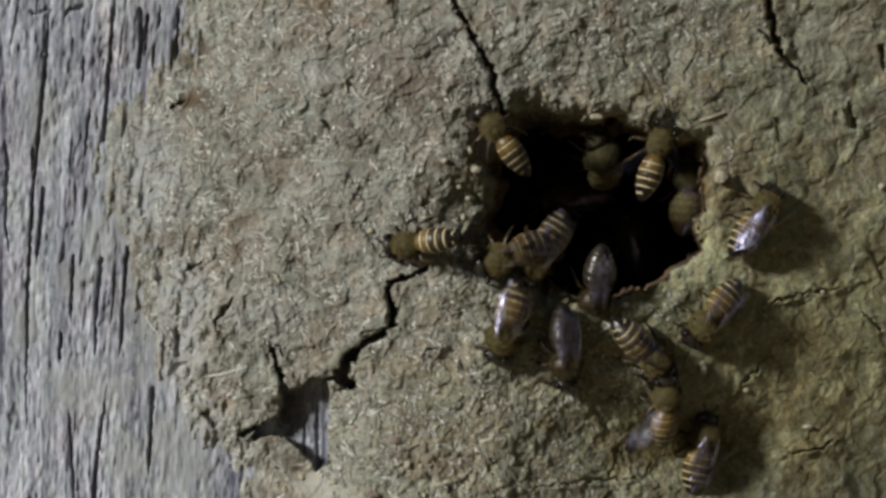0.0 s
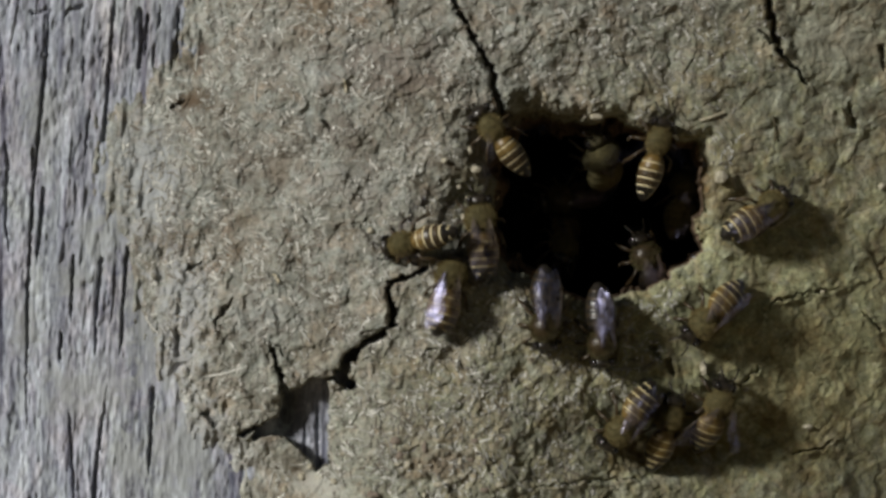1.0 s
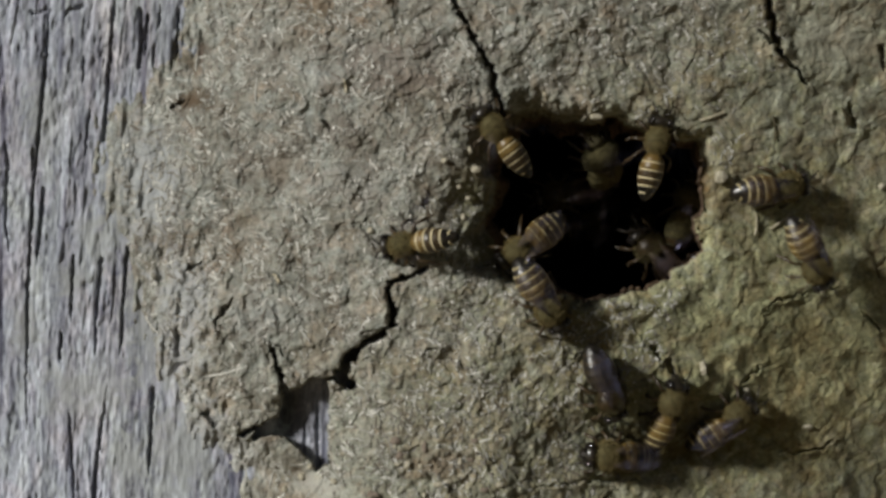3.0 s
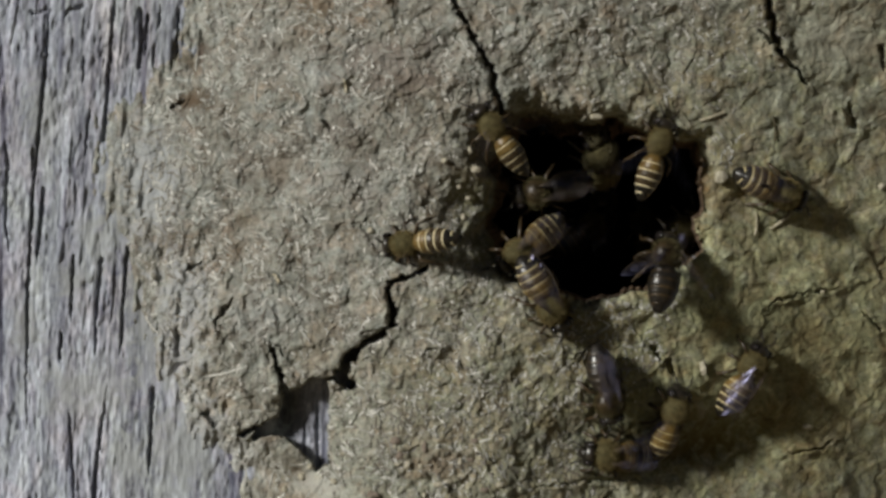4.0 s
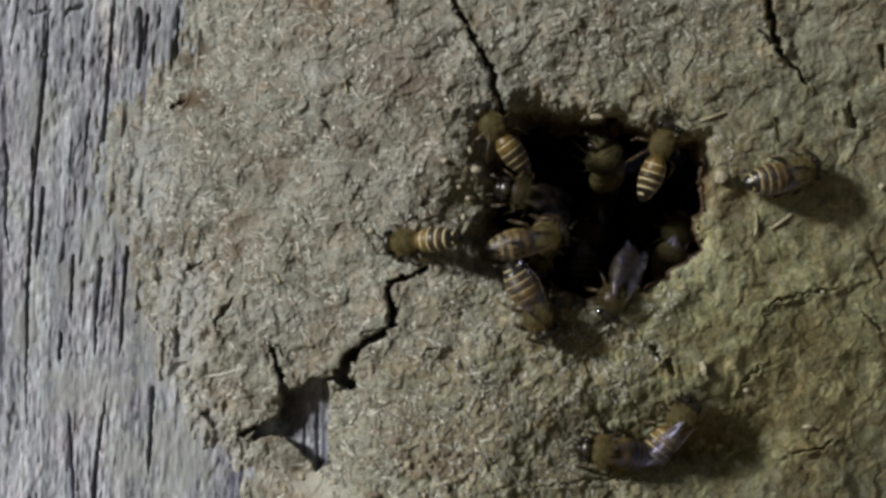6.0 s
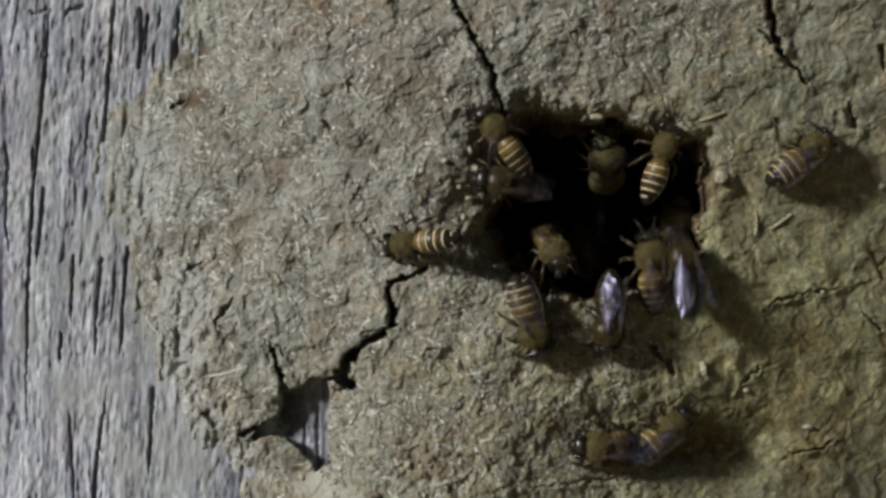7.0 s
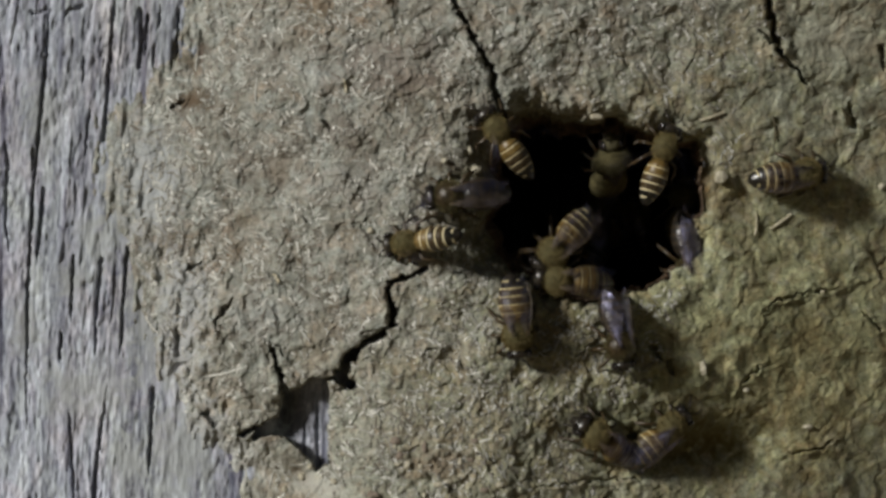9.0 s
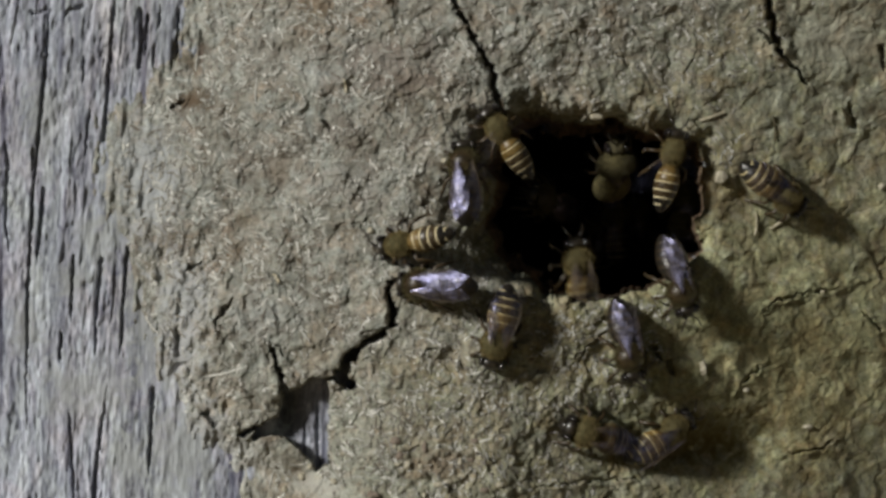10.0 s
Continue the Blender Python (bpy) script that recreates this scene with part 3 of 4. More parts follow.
def straw(u0, v0, u1, v1, width, colour, lift=0.25):
    """A stalk lying on the daub, slightly bent, split along its length."""
    bm = bmesh.new()
    n, seg = 5, 6
    rings = []
    for i in range(n + 1):
        f = i / n
        u = u0 + (u1 - u0) * f + 2.0 * math.sin(f * 3.1)
        v = v0 + (v1 - v0) * f
        c = Vector(spot(u, v, surface(u, v) + lift))
        d = (Vector(spot(u1, v1, 0)) - Vector(spot(u0, v0, 0))).normalized()
        side = d.cross(Vector((0, -1, 0))).normalized()
        r = width * STEP * (0.8 + 0.3 * math.sin(f * 2.6))
        rings.append([bm.verts.new(c + side * math.cos(6.2832 * k / seg) * r + Vector((0, -1, 0)) * math.sin(6.2832 * k / seg) * r * 0.6) for k in range(seg)])
    for a, b in zip(rings, rings[1:]):
        for k in range(seg):
            bm.faces.new((a[k], a[(k + 1) % seg], b[(k + 1) % seg], b[k]))
    bm.faces.new(rings[0][::-1])
    bm.faces.new(rings[-1])
    label = "pale dry straw stalk stuck to the mud" if colour is PALE else "thin dark rootlet stuck to the mud"
    return tagged(part("straw_stalk" if colour is PALE else "rootlet", bm, colour, None), label, "straw" if colour is PALE else "root", "bits of plant on the mud")


def crumb(u, v, ru, rv, seed, red=False):
    """A pale crumb of dry mud or wax, with an uneven faceted shape."""
    rnd = random.Random(seed)
    bm = bmesh.new()
    bmesh.ops.create_icosphere(bm, subdivisions=2, radius=1)
    lean = [Vector((rnd.uniform(-1, 1), rnd.uniform(-1, 1), rnd.uniform(-1, 1))).normalized() for _ in range(5)]
    for w in bm.verts:
        w.co *= 0.82 + 0.25 * noise.noise(w.co * 1.7 + Vector((seed, 0, 0)))
        for d in lean:
            over = w.co.dot(d) - 0.62
            if over > 0:
                w.co -= d * over
        w.co = Vector((w.co.x * ru, w.co.y * min(ru, rv) * 0.7, w.co.z * rv)) * STEP
    ob = part("crumb", bm, RED_CRUMB if red else CRUMB, None)
    ob.location = spot(u, v, surface(u, v) + min(ru, rv) * (0.0 if red else 0.035 if seed < 30 else 0.012))
    return tagged(ob, "red-brown crumb of earth in the daub" if red else "pale crumb of dry mud stuck on the daub", "crumb", "crumbs on the mud")


PALE = chitin("dry_straw", (0.36, 0.32, 0.22), (0.55, 0.50, 0.38), 0.7, 0.25, 1500)
ROOT = chitin("dark_root", (0.05, 0.045, 0.025), (0.10, 0.085, 0.05), 0.8, 0.15, 1500)
CRUMB = chitin("pale_crumb", (0.34, 0.31, 0.23), (0.52, 0.48, 0.38), 0.85, 0.15, 1800)
RED_CRUMB = chitin("red_brown_crumb", (0.16, 0.125, 0.098), (0.27, 0.225, 0.185), 0.9, 0.12, 1600)
for u0, v0, u1, v1, width, colour in ((1238, 214, 1282, 199, 2.6, PALE), (1362, 406, 1400, 379, 2.4, PALE), (1338, 378, 1336, 416, 1.8, PALE), (1452, 517, 1474, 511, 2.4, PALE),
                                      (608, 140, 612, 164, 2.4, PALE), (483, 484, 493, 500, 2.6, PALE), (818, 508, 836, 520, 2.2, PALE), (960, 160, 966, 178, 3.0, PALE),
                                      (1532, 440, 1556, 492, 2.2, ROOT), (1548, 470, 1566, 452, 2.0, ROOT), (1368, 205, 1372, 250, 2.0, ROOT), (1490, 190, 1500, 222, 2.4, ROOT), (440, 758, 486, 742, 2.0, ROOT)):
    straw(u0, v0, u1, v1, width, colour)
for k, (u, v, ru, rv) in enumerate(((1276, 314, 15, 17), (828, 351, 7, 5), (831, 266, 6, 8), (786, 284, 7, 7), (656, 408, 8, 7), (1244, 652, 8, 16), (842, 300, 14, 8), (1056, 206, 15, 10), (1320, 690, 7, 7), (1428, 755, 12, 6), (812, 330, 6, 6), (1560, 330, 9, 8), (820, 384, 6, 8))):
    crumb(u, v, ru, rv, k + 2)
for k, (u, v, ru, rv, red) in enumerate(((721, 823, 7, 10, False), (704, 822, 6, 5, False), (744, 826, 7, 6, False), (774, 858, 11, 7, False), (790, 852, 12, 5, False), (817, 842, 10, 5, False), (815, 816, 5, 8, False), (751, 876, 5, 7, False), (884, 858, 9, 7, False), (534, 844, 8, 10, False), (548, 826, 6, 7, False), (592, 852, 9, 8, False), (504, 866, 7, 8, False),
                                         (708, 806, 10, 12, True), (752, 792, 8, 13, True), (700, 780, 12, 9, True), (832, 812, 12, 8, True), (660, 876, 15, 9, True), (858, 866, 11, 9, True), (840, 780, 10, 6, True))):
    crumb(u, v, ru, rv, k + 40, red)


# ---- bees: head towards +y, feet on z = 0, body about 11 mm ----
MM = 0.00106


def ball(bm, centre, radii, seg=14, rings=9):
    m = Matrix.Translation(Vector(centre) * MM) @ Matrix.Diagonal((*[r * MM for r in radii], 1))
    made = bmesh.ops.create_uvsphere(bm, u_segments=seg, v_segments=rings, radius=1, matrix=m)
    for f in {f for v in made["verts"] for f in v.link_faces}:
        f.smooth = True
    return made["verts"]


def tube(bm, pts, radii, seg=6):
    rings = []
    for i, p in enumerate(pts):
        p = Vector(p)
        d = (Vector(pts[min(i + 1, len(pts) - 1)]) - Vector(pts[max(i - 1, 0)])).normalized()
        side = d.cross(Vector((0.3, 0.2, 1))).normalized()
        up = side.cross(d)
        rings.append([bm.verts.new((p + (side * math.cos(6.2832 * k / seg) + up * math.sin(6.2832 * k / seg)) * radii[i]) * MM) for k in range(seg)])
    for a, b in zip(rings, rings[1:]):
        for k in range(seg):
            f = bm.faces.new((a[k], a[(k + 1) % seg], b[(k + 1) % seg], b[k]))
            f.smooth = True
    bm.faces.new(rings[0][::-1])
    bm.faces.new(rings[-1])


def belly(s):
    """Abdomen radius in mm along its length, 0 at the waist to 1 at the tip."""
    return 1.95 * math.sin(math.pi * min(1, 0.10 + 0.88 * s ** 0.82)) ** 0.62


def belly_mid(s):
    """Centre line of the abdomen: y, z in mm."""
    return 0.55 - 6.1 * s, 2.75 - 0.2 * s - 0.75 * s * s


def tergite(s0, s1, band):
    """One ring of the abdomen: a pale hair band at its front, then a shell that laps over the next ring."""
    bm = bmesh.new()
    seg, rows = 20, [(s0 - 0.015, 0.93, 1), (s0 + band * 0.15, 1.005, 1), (s0 + band, 1.02, 1), (s0 + band + 0.012, 1.0, 0), ((s0 + s1) / 2 + 0.02, 1.025, 0), (s1, 1.035, 0), (s1 + 0.012, 0.95, 0)]
    rings = []
    for s, g, _ in rows:
        s = min(max(s, 0.0), 0.995)
        y, z = belly_mid(s)
        r = belly(s) * g
        rings.append([bm.verts.new(Vector((math.cos(a) * r, y, z + math.sin(a) * r * 0.88)) * MM) for a in [6.2832 * k / seg for k in range(seg)]])
    for (a, b), (_, _, slot) in zip(zip(rings, rings[1:]), rows):
        for k in range(seg):
            f = bm.faces.new((a[k], b[k], b[(k + 1) % seg], a[(k + 1) % seg]))
            f.smooth, f.material_index = True, slot
    return bm


def fuzz(bm, centre, radii, count, length, seed, top=-0.3):
    rnd = random.Random(seed)
    c = Vector(centre)
    for _ in range(count):
        while True:
            d = Vector((rnd.uniform(-1, 1), rnd.uniform(-1, 1), rnd.uniform(top, 1)))
            if 0.2 < d.length < 1:
                break
        d.normalize()
        p = c + Vector((d.x * radii[0], d.y * radii[1], d.z * radii[2])) * 0.97
        lean = (d + Vector((rnd.uniform(-0.5, 0.5), rnd.uniform(-0.8, 0.2), rnd.uniform(-0.3, 0.5)))).normalized()
        side = lean.cross(Vector((rnd.uniform(-1, 1), rnd.uniform(-1, 1), rnd.uniform(-1, 1)))).normalized() * 0.032
        tip = p + lean * length * rnd.uniform(0.6, 1.2)
        bm.faces.new([bm.verts.new(q * MM) for q in (p - side, p + side, tip)])


def wing_blade(length, width):
    """A thin cambered blade along -y from its root."""
    bm = bmesh.new()
    n, cols = 10, 4
    top, under = [], []
    for i in range(n + 1):
        f = i / n
        front = width * 0.32 * (math.sin(math.pi * min(1, f * 0.98 + 0.02)) ** 0.6)
        back = width * 0.78 * (math.sin(math.pi * min(1, f ** 1.5 * 0.96 + 0.03)) ** 0.8)
        row_t, row_u = [], []
        for k in range(cols + 1):
            x = front - (front + back) * k / cols
            z = 0.10 * math.sin(f * 9 + k * 1.7) * f + 0.12 * math.sin(math.pi * k / cols)
            row_t.append(bm.verts.new(Vector((x, -f * length, z + 0.012)) * MM))
            row_u.append(bm.verts.new(Vector((x, -f * length, z - 0.012)) * MM))
        top.append(row_t)
        under.append(row_u)
    for i in range(n):
        for k in range(cols):
            a = bm.faces.new((top[i][k], top[i][k + 1], top[i + 1][k + 1], top[i + 1][k]))
            b = bm.faces.new((under[i][k], under[i + 1][k], under[i + 1][k + 1], under[i][k + 1]))
            a.smooth = b.smooth = True
    return bm


def wing_veins(length, width):
    bm = bmesh.new()
    tube(bm, [(0, 0, 0), (width * 0.24, -length * 0.3, 0.09), (width * 0.30, -length * 0.62, 0.05), (width * 0.12, -length * 0.93, 0)], [0.09, 0.06, 0.045, 0.02], 5)
    tube(bm, [(0, -0.2, 0), (-0.1, -length * 0.45, 0.12), (-width * 0.1, -length * 0.8, 0.08)], [0.04, 0.03, 0.02], 4)
    tube(bm, [(0, -0.2, 0), (-width * 0.35, -length * 0.4, 0.12), (-width * 0.5, -length * 0.62, 0.05)], [0.04, 0.03, 0.02], 4)
    return bm


ROOTS = {"forewing": (0.9, 2.3, 4.7), "hindwing": (1.0, 1.5, 4.3)}


def build_bee(look_kind, spread, label, girth):
    fat = Matrix.Diagonal((girth, 1, 0.5 + 0.5 * girth, 1))
    bee = tagged(new("bee"), label, "bee", "bees at the hive entrance")
    shells = {"banded": [AMBER, AMBER, BROWN, BROWN, BLACK, BLACK], "amber": [AMBER, AMBER, AMBER, BROWN, BROWN, BLACK], "olive": [OLIVE, OLIVE, OLIVE, OLIVE, BROWN, BROWN], "dark": [BLACK, BLACK, BLACK, BLACK, BLACK, BLACK]}[look_kind]
    pale = BROWN if look_kind == "dark" else SOOT if look_kind == "olive" else CREAM if spread > 30 and look_kind == "banded" else DULL
    coat = SOOT if look_kind == "olive" else OLIVE if look_kind == "dark" else TAN
    # head
    bm = bmesh.new()
    ball(bm, (0, 4.55, 2.25), (1.45, 0.85, 1.25))
    ball(bm, (0, 5.2, 1.7), (0.7, 0.35, 0.8), 10, 7)
    tube(bm, [(0.25, 5.3, 1.2), (0.4, 5.5, 0.8)], [0.18, 0.06])
    tube(bm, [(-0.25, 5.3, 1.2), (-0.4, 5.5, 0.8)], [0.18, 0.06])
    head = part("head", bm, SOOT if look_kind == "olive" else BLACK, bee)
    bm = bmesh.new()
    fuzz(bm, (0, 4.5, 2.4), (1.2, 0.8, 1.1), 90, 0.35, 3)
    part("face_hair", bm, coat, head)
    for sx in (-1, 1):
        bm = bmesh.new()
        ball(bm, (sx * 1.18, 4.6, 2.4), (0.48, 0.62, 0.95), 12, 8)
        part("eye", bm, EYE, head, "glossy black compound eye")
        bm = bmesh.new()
        tube(bm, [(sx * 0.3, 5.3, 2.3), (sx * 0.7, 5.75, 2.9), (sx * 0.95, 6.0, 2.75), (sx * 1.4, 7.0, 2.0)], [0.12, 0.11, 0.12, 0.11])
        part("antenna", bm, BLACK, head)
    # thorax with its coat
    bm = bmesh.new()
    ball(bm, (0, 2.25, 2.7), (1.9, 1.9, 1.7), 16, 11)
    ball(bm, (0, 0.95, 2.75), (1.2, 0.7, 1.1), 12, 8)
    tube(bm, [(0, 3.5, 2.4), (0, 4.1, 2.3)], [0.7, 0.7], 8)
    bmesh.ops.transform(bm, matrix=fat, verts=bm.verts)
    thorax = part("thorax", bm, BROWN if look_kind == "dark" else OLIVE, bee)
    bm = bmesh.new()
    fuzz(bm, (0, 2.25, 2.7), (1.9, 1.9, 1.7), 2400, 0.42, 4)
    fuzz(bm, (0, 1.0, 2.75), (1.2, 0.7, 1.1), 140, 0.35, 6, 0)
    bmesh.ops.transform(bm, matrix=fat, verts=bm.verts)
    part("thorax_hair", bm, coat, thorax, "short tan hair")
    # abdomen in lapping rings
    cuts = [0.0, 0.17, 0.34, 0.51, 0.67, 0.82, 0.97]
    bm = bmesh.new()
    pts = [0.03, 0.2, 0.4, 0.6, 0.8, 0.93, 0.995]
    tube(bm, [(0, *belly_mid(s)) for s in pts], [belly(s) * 0.84 for s in pts], 12)
    bmesh.ops.transform(bm, matrix=fat, verts=bm.verts)
    abdomen = part("abdomen", bm, BLACK, bee)
    for i in range(6):
        bm = tergite(cuts[i], cuts[i + 1], (0.024, 0.018, 0.022, 0.025, 0.026, 0.024)[i])
        bmesh.ops.transform(bm, matrix=fat, verts=bm.verts)
        part("tergite", bm, [shells[i], pale if i > 0 else shells[i]], abdomen)
    # legs
    for sx in (-1, 1):
        for y0, y1, reach in ((3.0, 4.4, 2.5), (2.2, 2.0, 3.0), (1.4, -1.0, 2.9)):
            bm = bmesh.new()
            knee = (sx * reach * 0.78, (y0 + y1) / 2, 2.3)
            tube(bm, [(sx * 0.7, y0, 1.5), (sx * 1.2, y0 + (y1 - y0) * 0.2, 1.7), knee, (sx * reach * 0.95, y1 * 0.9 + y0 * 0.1, 1.0), (sx * reach, y1, 0.15), (sx * (reach + 0.25), y1 + (0.5 if y1 > 2.5 else -0.5), 0.08)],
                 [0.25, 0.28, 0.2, 0.26, 0.15, 0.09])
            part("leg", bm, BROWN, bee)
    # wings
    for sx in (-1, 1):
        for kind, length, width, out in (("forewing", 7.5, 2.25, -1), ("hindwing", 5.2, 1.9, 4)):
            blade = wing_blade(length, width)
            veins = wing_veins(length, width)
            for b in (blade, veins):
                bmesh.ops.scale(b, vec=(sx, 1, 1), verts=b.verts)
                if sx < 0:
                    bmesh.ops.reverse_faces(b, faces=b.faces)
            wing = part(kind, blade, CLEAR_WING if spread > 30 else SHINY_WING if look_kind == "dark" else THIN_WING if look_kind in ("banded", "olive") else WING, bee, "clear veined wing")
            part("vein", veins, CLEAR_WING if spread > 30 else VEIN, wing)
            wing.matrix_basis = wing_pose(kind, sx, out + spread, -9 if look_kind == "dark" else 0)
    return bee


def wing_pose(kind, sx, out, lift):
    x, y, z = ROOTS[kind]
    return pose(sx * x * MM, y * MM, (z + (0.12 if sx > 0 else 0)) * MM, 8, sx * (30 - lift), sx * out)


BANDED = build_bee("banded", 5, "honey bee with cream-banded black abdomen on the mud", 1.02)
FANNER = build_bee("banded", 42, "cream-banded honey bee fanning its spread wings", 0.80)
AMBER_FANNER = build_bee("amber", 42, "amber-brown honey bee fanning its spread wings", 0.92)
AMBERY = build_bee("amber", 9, "amber-brown honey bee with folded wings on the mud", 1.04)
DARK = build_bee("dark", 9, "dark honey bee with shining folded wings", 1.04)
HOUSE = build_bee("olive", 2, "dull olive-brown honey bee inside the dark entrance", 1.3)
HIVE_BEES = {}
for source, number in ((BANDED, 7), (FANNER, 4), (AMBER_FANNER, 1), (AMBERY, 3), (DARK, 6), (HOUSE, 2)):
    HIVE_BEES[source] = [copy_thing(source, Matrix()) for _ in range(number - 1)] + [source]


def bee_like(source):
    return HIVE_BEES[source].pop()


def stance(u, v, heading, lift, pitch):
    """Pose of a bee on the daub: heading in degrees from the right, anticlockwise; lift in mm; pitch raises the head."""
    base = float(crown(np.float64(u), np.float64(v)))
    du = (float(crown(np.float64(u + 60), np.float64(v))) - float(crown(np.float64(u - 60), np.float64(v)))) / 3
    dv = (float(crown(np.float64(u), np.float64(v + 60))) - float(crown(np.float64(u), np.float64(v - 60)))) / 3
    n = Vector((-du / 3.0, -1, dv / 3.0)).normalized()
    a = radians(heading)
    f = Vector((math.cos(a), 0, math.sin(a)))
    f = (f - n * f.dot(n)).normalized()
    r = f.cross(n)
    m = Matrix((r, f, n)).transposed()
    m = m @ Matrix.Rotation(radians(pitch), 3, "X")
    return Matrix.Translation(spot(u, v, base + lift)) @ m.to_4x4()


def crawl(bee, rows, seed=0):
    """Key a bee by rows of t, u, v, heading and, where given, lift and pitch, with restless small shifts between."""
    rnd = random.Random(seed)
    full = [(*r, *(-0.5, 0)[len(r) - 4:]) if len(r) < 6 else r for r in rows]
    if full[0][0] > 0:
        full.insert(0, (0, *full[0][1:]))
    if full[-1][0] < 10:
        full.append((10, *full[-1][1:]))
    out = []
    for a, b in zip(full, full[1:]):
        turn = abs(b[3] - a[3])
        n = max(1, math.ceil(turn / 50), math.ceil((b[0] - a[0]) / 0.5 - 0.01))
        n = min(n, max(1, round((b[0] - a[0]) * 15)))
        for k in range(n):
            f = k / n
            row = [x + (y - x) * f for x, y in zip(a, b)]
            if k:
                row[1] += rnd.uniform(-2, 2)
                row[2] += rnd.uniform(-2, 2)
                row[3] += rnd.uniform(-2, 2)
            out.append(row)
    out.append(full[-1])
    walk(bee, [(r[0], stance(*r[1:])) for r in out])


def fan(bee, phase):
    """Beat a fanning bee's wings, one pose a thirtieth of a second."""
    for wing in bee.children:
        if not wing.name.startswith(("forewing", "hindwing")):
            continue
        sx = 1 if wing.matrix_basis.translation.x > 0 else -1
        kind = "forewing" if wing.name.startswith("forewing") else "hindwing"
        walk(wing, [(k / 30, wing_pose(kind, sx, 52 + 10 * math.cos(1.57 * (k + phase)), 30 * math.sin(1.57 * (k + phase)))) for k in range(301)])


def open_wings(bee, rows):
    """Key how far a bee's four wings stand out: rows of t and degrees, and how flat they lie."""
    for wing in bee.children:
        if wing.name.startswith(("forewing", "hindwing")):
            sx = 1 if wing.matrix_basis.translation.x > 0 else -1
            kind = "forewing" if wing.name.startswith("forewing") else "hindwing"
            extra = -1 if kind == "forewing" else 4
            walk(wing, [(t, wing_pose(kind, sx, out + extra, lift[0] if lift else 14 if out > 30 else 0)) for t, out, *lift in rows])


